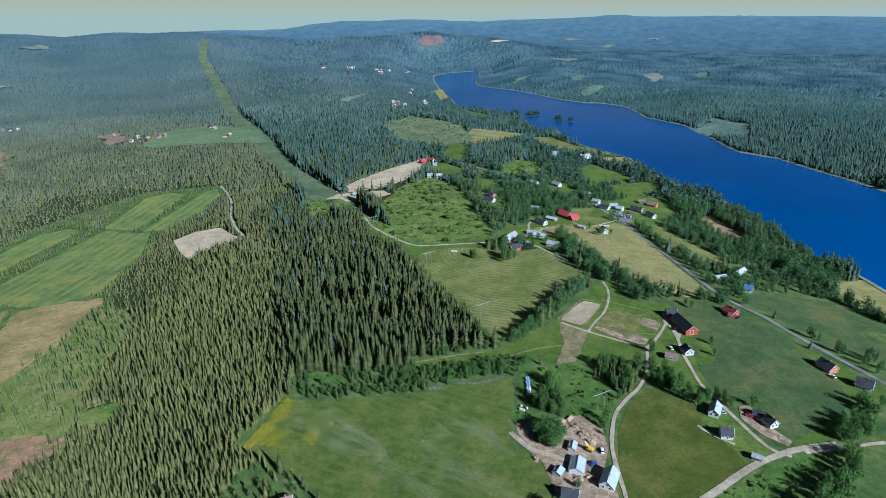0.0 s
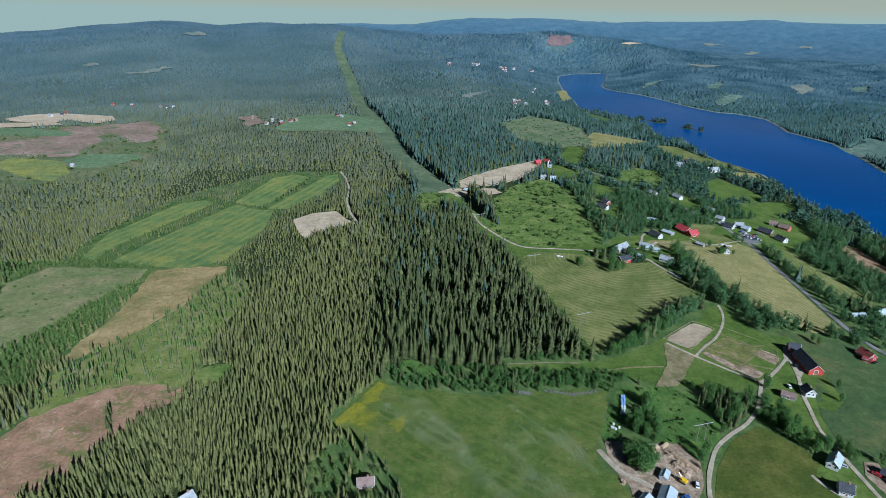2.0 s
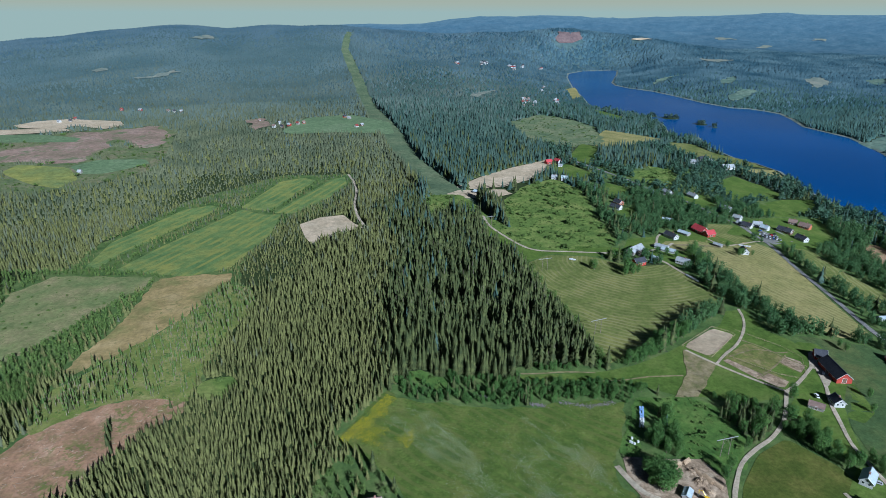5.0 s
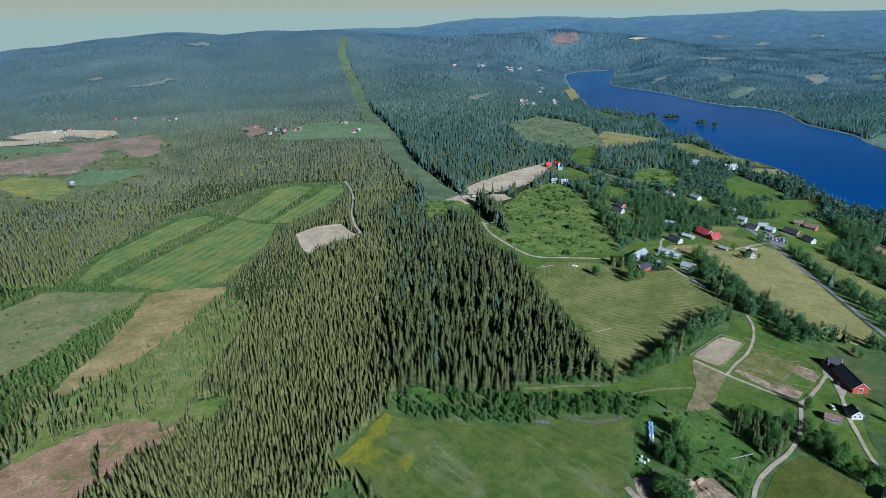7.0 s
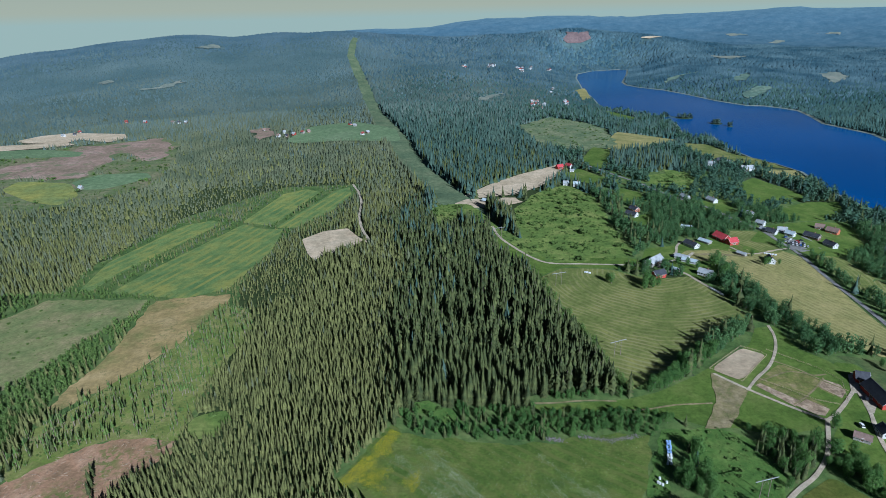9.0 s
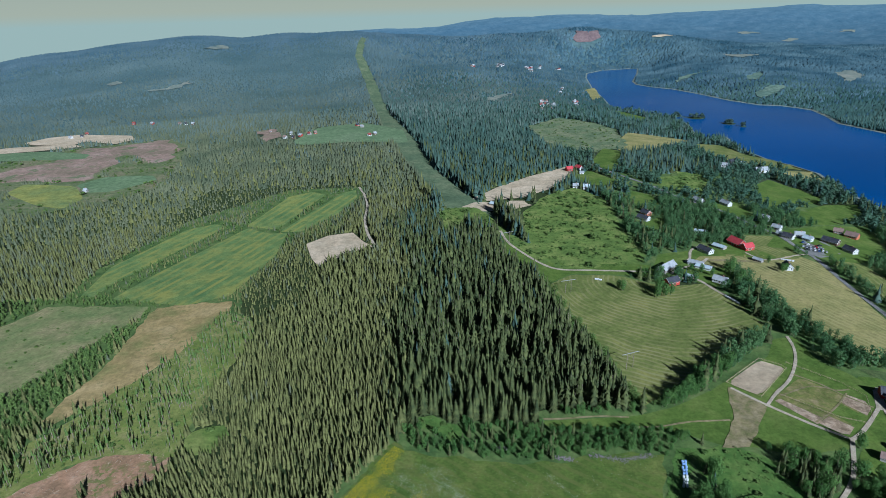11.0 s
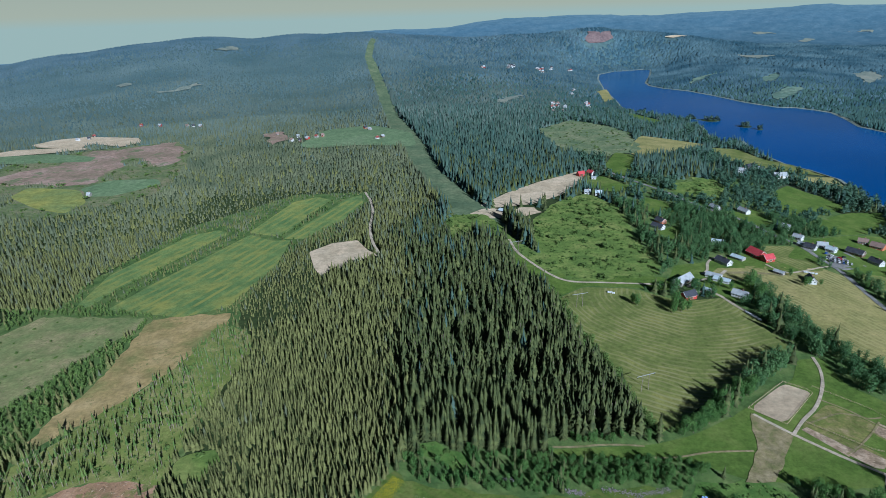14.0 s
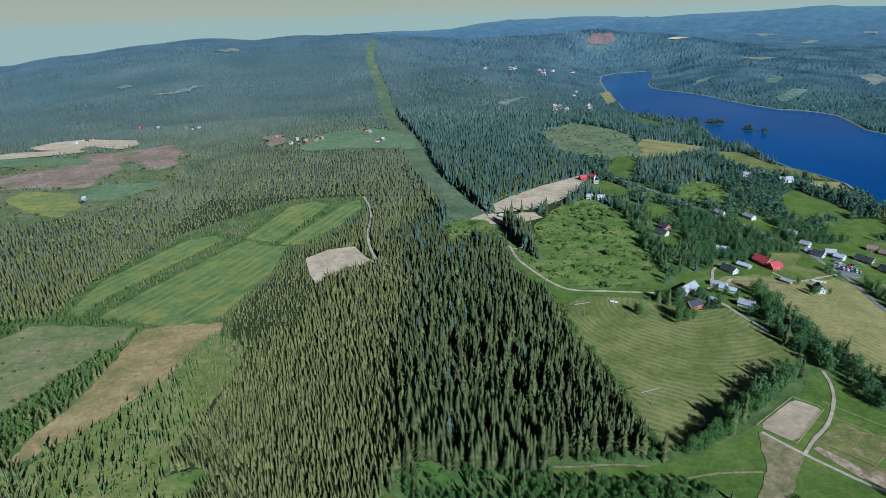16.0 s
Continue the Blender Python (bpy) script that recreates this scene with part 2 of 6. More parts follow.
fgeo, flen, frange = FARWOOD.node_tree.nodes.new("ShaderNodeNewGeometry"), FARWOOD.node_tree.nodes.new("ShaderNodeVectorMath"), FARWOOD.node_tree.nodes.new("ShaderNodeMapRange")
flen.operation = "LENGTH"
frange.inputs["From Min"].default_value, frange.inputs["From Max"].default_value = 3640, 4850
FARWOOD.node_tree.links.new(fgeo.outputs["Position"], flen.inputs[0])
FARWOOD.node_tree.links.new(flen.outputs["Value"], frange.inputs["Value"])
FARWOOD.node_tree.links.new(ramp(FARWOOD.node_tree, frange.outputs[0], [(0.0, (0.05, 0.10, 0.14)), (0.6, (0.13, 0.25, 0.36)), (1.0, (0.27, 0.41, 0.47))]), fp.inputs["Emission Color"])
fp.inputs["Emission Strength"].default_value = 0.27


# ---- plan ----
LAKE = [(473, 2397), (428, 2063), (409, 1810), (393, 1650), (426, 1575), (458, 1507), (493, 1436), (495, 1368), (470, 1259), (480, 1212), (516, 1216), (498, 1128), (506, 1036), (524, 988), (536, 936), (517, 835), (519, 757), (536, 700), (519, 608), (511, 540), (490, 491), (486, 455), (501, 437), (498, 414), (493, 386), (484, 312), (782, 430), (793, 559), (782, 655), (786, 725), (783, 800), (786, 867), (757, 931), (762, 971), (798, 1091), (823, 1213), (799, 1337), (826, 1433), (841, 1516), (826, 1558), (802, 1601), (764, 1616), (726, 1713), (698, 1862), (666, 1979), (615, 2060), (593, 2137), (604, 2226), (688, 2479), (753, 2706), (729, 2727), (592, 2674), (508, 2559)]
FIELDS = [
    ("farmland", "verge", "grassy farmland between the fields and houses", [(100, 345), (92, 300), (82, 240), (80, 150), (330, 150), (472, 320), (476, 700), (440, 800), (380, 900), (220, 900), (150, 650), (170, 560), (215, 500), (165, 385)]),
    ("farmland", "verge", "grassy margin along the hedge", [(-40, 338), (44, 348), (130, 358), (170, 388), (160, 300), (110, 296), (20, 296), (-35, 302)]),
    ("farmland", "verge", "grassy clearings west of the wood", [(-372, 560), (-405, 440), (-330, 300), (-262, 225), (-172, 250), (-152, 330), (-162, 440), (-192, 520), (-178, 660), (-122, 690), (-132, 850), (-240, 850), (-335, 740)]),
    ("farmland", "verge", "grassy ground round the brown cabin", [(-36, 334), (-70, 276), (-78, 240), (-62, 188), (6, 180), (-10, 237), (-30, 258), (-50, 277), (-28, 318)]),
    ("clearing", "open_ground", "open rough ground round the far fields", [(-621, 735), (-604, 772), (-550, 760), (-500, 791), (-475, 843), (-437, 888), (-470, 997), (-517, 1147), (-582, 1225), (-723, 1164), (-796, 1048), (-781, 947)]),
    ("meadow", "flowers", "green hay meadow sprinkled with white flowers", [(-35, 320), (-20, 311), (2, 309), (26, 304), (51, 305), (85, 312), (110, 311), (107, 295), (98, 273), (89, 259), (91, 241), (100, 220), (88, 182), (2, 183), (-19, 237), (-35, 255), (-60, 277)]),
    ("meadow", "meadow", "green mown grass strip beside the spruce wood", [(44, 339), (104, 343), (129, 351), (153, 365), (170, 373), (179, 349), (156, 315), (144, 317), (126, 327), (117, 330), (82, 332), (56, 333)]),
    ("meadow", "meadow", "grass paddock with tracks round the riding arena", [(153, 365), (207, 402), (222, 426), (238, 428), (237, 397), (248, 381), (254, 364), (246, 345), (211, 316), (204, 311), (151, 316), (144, 317)]),
    ("bare_ground", "worn", "worn brown bare patch at the track crossing", [(168, 370), (180, 353), (182, 349), (157, 315), (143, 315), (158, 339)]),
    ("riding_arena", "sand", "pale grey sand riding arena with a low rail", [(169, 374), (183, 360), (211, 388), (210, 391), (200, 399)]),
    ("meadow", "field", "dark green hay field beside the farm", [(255, 388), (303, 373), (320, 348), (326, 313), (322, 271), (303, 236), (255, 216), (240, 218), (240, 233), (243, 250), (229, 252), (228, 266), (231, 284), (240, 307), (257, 330), (265, 371)]),
    ("meadow", "field", "bright green field beside the main road", [(343, 386), (368, 387), (412, 377), (427, 363), (432, 331), (439, 302), (392, 264), (376, 280), (353, 290), (347, 320), (339, 352), (333, 368)]),
    ("hay_field", "hay", "pale yellow mown hay field beside the lake", [(440, 408), (497, 413), (513, 404), (525, 374), (457, 317), (444, 341), (437, 373)]),
    ("meadow", "brown_meadow", "round green pasture with a brownish tint", [(190, 277), (207, 253), (203, 216), (204, 201), (185, 195), (168, 189), (145, 160), (119, 166), (131, 197), (139, 220), (150, 242), (168, 264)]),
    ("lawn", "lawn", "mown lawn round the two white houses", [(198, 236), (214, 254), (223, 255), (221, 223), (226, 207), (214, 202), (207, 204)]),
    ("yard", "soil", "brown gravel yard beside the road", [(231, 247), (238, 246), (234, 233), (239, 213), (234, 210), (227, 221), (225, 237)]),
    ("lawn", "lawn", "mown farm lawn", [(209, 308), (242, 339), (260, 330), (254, 299), (241, 289), (232, 296), (220, 290), (204, 294)]),
    ("building_site", "soil", "churned pale earth building site", [(96, 263), (123, 261), (137, 261), (143, 246), (138, 230), (128, 215), (128, 199), (116, 173), (94, 179), (98, 204), (100, 229), (94, 243)]),
    ("clearing", "lush", "small grassy clearing at the wood edge", [(-25, 343), (-15, 344), (2, 333), (6, 324), (-1, 319), (-11, 328), (-22, 334)]),
    ("pasture", "lush", "overgrown green pasture with tufts", [(120, 314), (150, 317), (167, 301), (168, 280), (157, 254), (145, 252), (127, 260), (130, 284)]),
    ("pasture", "lush", "overgrown green margin beside the bales", [(118, 313), (126, 312), (115, 288), (105, 264), (95, 266), (105, 290)]),
    ("lawn", "lawn", "green verge round the farm lane", [(250, 379), (267, 375), (260, 330), (235, 297), (222, 258), (213, 258), (211, 269), (216, 303), (214, 317), (230, 337)]),
    ("lawn", "lawn", "green verge beside the dark-roofed houses", [(318, 304), (328, 294), (337, 245), (319, 229), (303, 239), (316, 272)]),
    ("meadow", "meadow", "green garden ground of the village", [(300, 604), (338, 652), (401, 679), (450, 684), (420, 604), (373, 571), (342, 574), (328, 594)]),
    ("meadow", "meadow", "green farmyard ground beside the barns", [(171, 542), (191, 586), (220, 593), (278, 619), (300, 573), (254, 561), (229, 516), (209, 511), (198, 539)]),
    ("yard", "asphalt", "grey asphalt village yard with parked cars", [(351, 634), (369, 633), (370, 594), (339, 578), (334, 593)]),
    # soil patch added where only tree shade falls
    ("yard", "soil", "soil patch put in for tree shade on the building site", [(96, 259), (107, 261), (106, 249), (98, 241), (95, 249)]),
    ("farmland", "verge", "grassy ground under the farm lane", [(38, 697), (106, 593), (188, 582), (173, 507), (139, 520), (98, 521), (76, 496), (53, 535), (34, 615)]),
    ("meadow", "lawn", "grassy bank along the gravel road", [(48, 670), (56, 644), (80, 589), (96, 566), (177, 561), (171, 533), (143, 539), (102, 543), (77, 522), (65, 550), (45, 594)]),
    ("mown_field", "mown", "mown hay field with curved swath lines", [(77, 520), (101, 541), (143, 537), (174, 513), (210, 519), (222, 490), (225, 442), (197, 422), (168, 398), (140, 375), (122, 360), (110, 351), (106, 373), (95, 432), (83, 475)]),
    ("hay_field", "hay", "pale dry mown hay field", [(234, 585), (270, 583), (321, 580), (334, 561), (329, 526), (319, 443), (313, 390), (286, 384), (274, 407), (258, 442), (254, 491), (248, 518), (257, 560), (232, 571)]),
    ("meadow", "mown", "light green mown field beside the red house", [(289, 636), (323, 635), (321, 574), (279, 572)]),
    ("hay_field", "mown", "yellow-green mown field beside the main road", [(346, 574), (373, 571), (379, 504), (391, 469), (353, 448), (348, 467), (345, 518)]),
    ("meadow", "lawn", "green lawn fields by the village", [(394, 729), (451, 770), (500, 780), (459, 704), (401, 679), (374, 683)]),
    ("meadow", "meadow", "green pasture above the village", [(391, 777), (412, 852), (443, 864), (461, 840), (465, 794), (416, 755)]),
    ("meadow", "meadow", "green lawn by a house", [(296, 737), (337, 757), (332, 697), (315, 685), (294, 701)]),
    ("clearing", "slash", "reddish clear-felled slope with branches", [(447, 600), (469, 611), (460, 523), (448, 517), (436, 530), (436, 571)]),
    ("pasture", "rough", "green rough pasture dotted with bushes", [(75, 718), (107, 781), (153, 822), (179, 773), (180, 722), (175, 655), (179, 581), (165, 560), (123, 554), (92, 554), (74, 603), (69, 654)]),
    ("hay_field", "tan", "pale tan ploughed field beside the wood", [(15, 776), (52, 832), (98, 885), (166, 943), (162, 895), (120, 817), (80, 778), (33, 765)]),
    ("hay_field", "tan", "pale tan ploughed field with sheds", [(5, 738), (29, 759), (78, 758), (88, 745), (57, 724), (25, 724)]),
    ("meadow", "meadow", "green meadow by the farm road", [(158, 882), (190, 912), (219, 846), (205, 821), (164, 842)]),
    ("meadow", "meadow", "green meadow beside the country road", [(205, 969), (242, 1059), (266, 1030), (231, 915), (214, 903)]),
    ("hay_field", "hay", "pale yellow hay field", [(260, 1059), (325, 1222), (363, 1215), (432, 1182), (405, 1130), (329, 1056), (270, 1025)]),
    ("meadow", "mown", "green field strip beside the lake", [(430, 1144), (476, 1143), (485, 1058), (541, 1001), (549, 946), (487, 971), (463, 960), (438, 992), (412, 1071)]),
    ("hay_field", "hay", "yellow field strip beside the lake", [(475, 950), (531, 945), (517, 879), (505, 884), (483, 923)]),
    ("meadow", "meadow", "green field in the wooded slope", [(406, 852), (439, 887), (461, 824), (424, 783), (371, 736), (374, 781)]),
    ("meadow", "rough", "green rough slope by the wood", [(270, 850), (308, 892), (336, 882), (337, 839), (299, 785), (271, 812)]),
    ("meadow", "lawn", "green lawn by a house", [(197, 678), (230, 697), (218, 648), (198, 642)]),
    ("meadow", "meadow", "green meadow in the wood", [(218, 807), (243, 781), (241, 746), (215, 733), (211, 763)]),
    ("meadow", "slope", "light green open slope with small bushes", [(136, 1283), (219, 1389), (275, 1329), (310, 1256), (292, 1070), (226, 1030), (152, 1100)]),
    ("hay_field", "hay", "small yellow field above the lake", [(393, 2002), (443, 2081), (401, 1806), (370, 1770)]),
    ("meadow", "meadow", "green field strip above the lake", [(375, 1597), (406, 1525), (431, 1437), (401, 1375), (367, 1426)]),
    ("field", "crop", "green crop field between tree rows", [(-343, 526), (-356, 598), (-324, 707), (-295, 722), (-277, 710), (-308, 622), (-328, 554), (-329, 521)]),
    ("field", "crop", "yellow-green crop field between tree rows", [(-309, 517), (-295, 579), (-249, 701), (-215, 677), (-194, 677), (-187, 604), (-199, 513), (-233, 496)]),
    ("field", "crop", "green crop field between tree rows", [(-253, 708), (-232, 818), (-203, 836), (-182, 820), (-210, 689)]),
    ("field", "crop", "green crop field beside the gravel road", [(-205, 682), (-160, 823), (-144, 838), (-134, 795), (-150, 731), (-180, 677)]),
    ("hay_field", "tan", "pale bare field among spruces", [(-163, 637), (-144, 660), (-118, 666), (-101, 635), (-88, 620), (-109, 603), (-127, 586), (-136, 574), (-147, 594)]),
    ("clearing", "dry", "dry brown cleared strip", [(-255, 494), (-228, 499), (-193, 501), (-182, 467), (-194, 438), (-203, 408), (-212, 383), (-218, 368), (-231, 353), (-240, 336), (-249, 340), (-249, 368), (-245, 388), (-246, 414), (-250, 442), (-256, 479)]),
    ("clearing", "scrubland", "olive scrubland with young birches", [(-341, 366), (-351, 413), (-375, 468), (-359, 508), (-263, 497), (-259, 474), (-274, 439), (-285, 381), (-301, 345), (-312, 328)]),
    ("clearing", "thinned", "bright green thinned strip with lone trees", [(-240, 284), (-242, 319), (-226, 354), (-198, 417), (-193, 483), (-164, 466), (-152, 438), (-157, 375), (-158, 341), (-153, 308), (-186, 310), (-205, 303), (-228, 278)]),
    ("clearing", "slash", "reddish brown clear-felled ground", [(-256, 247), (-237, 255), (-232, 275), (-215, 296), (-188, 311), (-159, 318), (-153, 297), (-165, 281), (-174, 256), (-183, 235), (-192, 218), (-203, 210), (-214, 199)]),
    ("clearing", "rough", "small green clearing in the wood", [(-154, 322), (-149, 332), (-137, 334), (-131, 326), (-134, 312), (-146, 308)]),
    ("hay_field", "tan", "pale tan field beside the far farm", [(-890, 1227), (-875, 1279), (-821, 1312), (-699, 1288), (-664, 1237), (-683, 1194), (-761, 1230), (-770, 1186), (-861, 1204)]),
    ("hay_field", "tan", "pale tan field strip", [(-922, 1132), (-890, 1180), (-767, 1200), (-738, 1175), (-797, 1141), (-904, 1108)]),
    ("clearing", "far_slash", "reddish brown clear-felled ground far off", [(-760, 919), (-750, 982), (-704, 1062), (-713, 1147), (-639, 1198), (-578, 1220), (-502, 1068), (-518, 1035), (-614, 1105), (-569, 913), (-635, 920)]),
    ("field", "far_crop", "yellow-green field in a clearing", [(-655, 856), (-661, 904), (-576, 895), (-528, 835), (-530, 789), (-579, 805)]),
    ("field", "hazed_crop", "green field in a clearing", [(-579, 900), (-561, 948), (-489, 956), (-467, 927), (-509, 868), (-540, 863)]),
    ("field", "hazed_crop", "pale green field by the far hamlet", [(-316, 1145), (-299, 1294), (-219, 1371), (-119, 1272), (-96, 1140), (-206, 1144), (-288, 1122)]),
    ("clearing", "far_slash", "brown bare ground by the hamlet", [(-424, 1263), (-389, 1286), (-347, 1188), (-368, 1153)]),
    ("power_line_clearing", "heath", "straight grassy clearing under the power line", [(-398, 2365), (-357, 2187), (-309, 1990), (-262, 1763), (-219, 1568), (-196, 1461), (-174, 1354), (-120, 1127), (-93, 1014), (-45, 848), (-17, 732), (23, 650), (52, 638), (46, 692), (17, 780), (-19, 885), (-56, 1018), (-79, 1141), (-121, 1312), (-167, 1487), (-193, 1606), (-235, 1802), (-288, 2049), (-337, 2263), (-370, 2376), (-385, 2517), (-404, 2738), (-435, 2773), (-418, 2580)]),
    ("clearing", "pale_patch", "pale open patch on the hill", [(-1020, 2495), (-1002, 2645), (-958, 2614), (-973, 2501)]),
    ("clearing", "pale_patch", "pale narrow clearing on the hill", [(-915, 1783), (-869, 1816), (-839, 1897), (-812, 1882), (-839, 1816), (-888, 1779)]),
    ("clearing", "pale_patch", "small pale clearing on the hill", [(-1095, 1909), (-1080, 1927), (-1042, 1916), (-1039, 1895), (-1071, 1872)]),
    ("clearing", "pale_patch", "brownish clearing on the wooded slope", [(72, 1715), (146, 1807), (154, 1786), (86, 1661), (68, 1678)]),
    ("clearing", "hazed_heath", "narrow green clearing across the lake", [(701, 2091), (779, 2155), (875, 2243), (854, 2199), (749, 2097), (702, 2065)]),
    ("clearing", "hazed_heath", "green clearing across the lake", [(912, 2053), (1015, 2165), (986, 2085), (895, 1915), (868, 1932)]),
    ("clearing", "hazed_heath", "green clearing above the far shore", [(797, 1727), (827, 1772), (874, 1813), (911, 1786), (874, 1736), (812, 1707)]),
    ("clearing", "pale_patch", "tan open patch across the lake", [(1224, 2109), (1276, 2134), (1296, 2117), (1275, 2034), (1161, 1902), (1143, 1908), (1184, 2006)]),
    ("clearing", "hazed_heath", "pale green patch across the lake", [(1392, 2045), (1452, 2033), (1382, 1929), (1368, 1968)]),
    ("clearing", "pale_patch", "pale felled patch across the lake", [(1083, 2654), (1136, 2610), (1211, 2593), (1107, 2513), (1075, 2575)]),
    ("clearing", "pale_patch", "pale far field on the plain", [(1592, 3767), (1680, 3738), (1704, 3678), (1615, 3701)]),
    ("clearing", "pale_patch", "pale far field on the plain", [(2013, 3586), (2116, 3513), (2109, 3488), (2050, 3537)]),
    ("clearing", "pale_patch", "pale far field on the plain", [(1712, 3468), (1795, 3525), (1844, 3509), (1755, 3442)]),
    ("clearing", "hazed_heath", "green open patch near the far shore", [(776, 1126), (921, 1247), (933, 1138), (852, 1029), (813, 1075)]),
    ("quarry", "quarry", "red quarry scar on the far hill", [(488, 2842), (519, 2882), (516, 2911), (576, 2908), (629, 2950), (620, 2907), (631, 2891), (580, 2852), (512, 2829)]),
    ("quarry", "tan", "pale quarry scar on the far hill", [(854, 2900), (928, 2949), (975, 2985), (990, 2965), (964, 2937), (890, 2881)]),
    ("clearing", "rough", "rough green ground below the tan fields", [(-19, 739), (18, 741), (37, 705), (55, 645), (78, 601), (87, 571), (79, 566), (69, 586), (57, 609), (44, 630), (23, 655), (14, 671), (-13, 649), (-27, 696)]),
    ("pasture", "lush", "overgrown green ground with bushes at the road crossing", [(166, 184), (187, 192), (207, 197), (236, 201), (254, 202), (238, 193), (223, 186), (211, 178), (187, 157), (151, 166)]),
    ("lawn", "lawn", "grassy bank beside the brown yard", [(237, 212), (258, 219), (277, 224), (269, 212), (245, 207)]),
    ("field", "hazed_crop", "narrow green field strip below the far tan field", [(-880, 1118), (-784, 1134), (-676, 1103), (-667, 1066), (-828, 1050)]),
    ("hay_field", "tan", "small tan field between the sheds and the clearing", [(2, 743), (18, 761), (31, 763), (49, 750), (50, 736), (30, 725)]),
    ("hay_field", "tan", "small tan field corner beside the spruces", [(54, 750), (63, 765), (80, 764), (83, 751), (66, 733), (54, 734)]),
    ("paddock", "paddock", "dry trampled horse paddock inside the tracks", [(189, 357), (216, 379), (237, 350), (212, 324), (200, 339)]),
    ("meadow", "meadow", "green grass corner below the farm track", [(169, 332), (186, 348), (207, 318), (203, 314), (181, 307), (164, 314)]),
    ("garden_plot", "soil", "long bare brown plot along the farm track", [(189, 355), (193, 357), (208, 338), (202, 333)]),
    ("garden_plot", "soil", "bare brown plot near the road fork", [(203, 334), (212, 340), (220, 330), (214, 324), (210, 325)]),
    ("garden_plot", "soil", "bare pinkish-brown plot beside the farm road", [(226, 352), (233, 360), (240, 353), (239, 346), (233, 340)]),
    ("garden_plot", "lawn", "bright green vegetable plot between bare plots", [(214, 342), (225, 351), (231, 339), (226, 333), (221, 332)]),
    ("hay_field", "hay", "pale yellow hay field below the red-roofed barn", [(211, 560), (228, 580), (264, 579), (288, 569), (309, 565), (306, 541), (281, 521), (254, 504), (250, 528), (256, 552), (229, 553)]),
    ("yard", "gravel", "pale gravel yard beside the red barn", [(251, 364), (254, 365), (249, 346), (249, 333), (242, 325), (240, 328), (245, 344), (242, 346)]),
]
ROADS = [
    ("gravel", 3.2, "gravel drive to the building site", [(91, 256), (95, 245), (100, 237), (106, 233), (112, 228), (119, 228)]),
    ("gravel", 2.4, "gravel lane between the hedges", [(239, 204), (251, 203), (264, 202), (277, 202), (288, 201)]),
    ("gravel", 2.4, "curved gravel drive at the farm", [(209, 566), (217, 575), (222, 589), (230, 601), (243, 609)]),
    ("worn", 4.5, "pale worn strip across the hay field", [(231, 569), (251, 569), (264, 567), (278, 563)]),
    ("gravel", 2.2, "gravel track from the shed to the road", [(274, 588), (279, 574), (287, 569), (302, 574), (321, 583), (332, 586)]),
    ("gravel", 2.0, "narrow gravel track past the riding arena", [(233, 429), (230, 414), (222, 396), (208, 376), (193, 362), (182, 350)]),
    ("gravel", 2.0, "narrow pale gravel farm track", [(169, 369), (182, 352), (199, 333), (213, 320)]),
    ("gravel", 2.3, "gravel farm road curving to the barn", [(213, 320), (223, 327), (238, 341), (249, 353), (255, 366)]),
    ("gravel", 2.3, "gravel farm road between trees", [(213, 320), (198, 294), (183, 278), (170, 269), (157, 258), (147, 243), (140, 229), (135, 213), (130, 195), (119, 166)]),
    ("gravel", 2.3, "gravel farm road past the white house", [(254, 362), (247, 347), (241, 327), (233, 308), (228, 291), (223, 273), (222, 258), (222, 242), (222, 220), (224, 209), (230, 203)]),
    ("gravel", 3.8, "pale gravel road at the crossing", [(158, 184), (175, 190), (204, 201), (227, 206), (242, 207), (261, 206)]),
    ("gravel", 2.0, "gravel drive past the white house", [(207, 218), (202, 225), (198, 233), (197, 237)]),
    ("asphalt", 4.4, "grey asphalt country road", [(336, 653), (331, 615), (334, 574), (329, 514), (325, 452), (319, 401), (321, 370), (329, 347), (334, 311), (338, 285), (343, 251), (344, 217)]),
    ("asphalt", 4.4, "grey asphalt country road", [(194, 959), (209, 921), (233, 869), (255, 824), (272, 776), (291, 741), (306, 711), (319, 663), (329, 640), (331, 619)]),
    ("gravel", 2.8, "gravel road along the mown field", [(44, 655), (49, 624), (58, 601), (76, 567), (92, 552), (122, 549), (156, 546), (173, 545)]),
    ("gravel", 2.8, "gravel farm drive", [(191, 531), (206, 527), (214, 504), (222, 486)]),
    ("gravel", 3, "pale gravel forest road", [(-141, 850), (-126, 806), (-116, 759), (-111, 709), (-101, 662), (-88, 624)]),
    ("worn", 1.6, "worn brown wheel track along the wood", [(47, 341), (61, 341), (81, 343), (100, 342)]),
    ("worn", 1.4, "worn brown wheel track in the grass strip", [(100, 333), (114, 333), (133, 337), (156, 338)]),
    ("worn", 1.1, "worn wheel track along the paddock", [(213, 382), (224, 371), (232, 358), (241, 347)]),
    ("worn", 1.0, "worn wheel track between the plots", [(202, 335), (213, 342), (226, 353), (234, 361)]),
    ("worn", 1.4, "worn wheel track across the paddock", [(195, 360), (218, 369), (230, 364), (238, 365)]),
    ("worn", 1.2, "worn wheel track across the paddock", [(168, 366), (173, 356), (179, 346), (168, 336), (159, 323)]),
    ("gravel", 3, "gravel yard at the farm buildings", [(188, 540), (200, 551), (210, 556), (220, 560), (233, 574)]),
]
THINNED = [(-240, 284), (-242, 319), (-226, 354), (-198, 417), (-193, 483), (-164, 466), (-152, 438), (-157, 375), (-158, 341), (-153, 308), (-186, 310), (-205, 303), (-228, 278)]
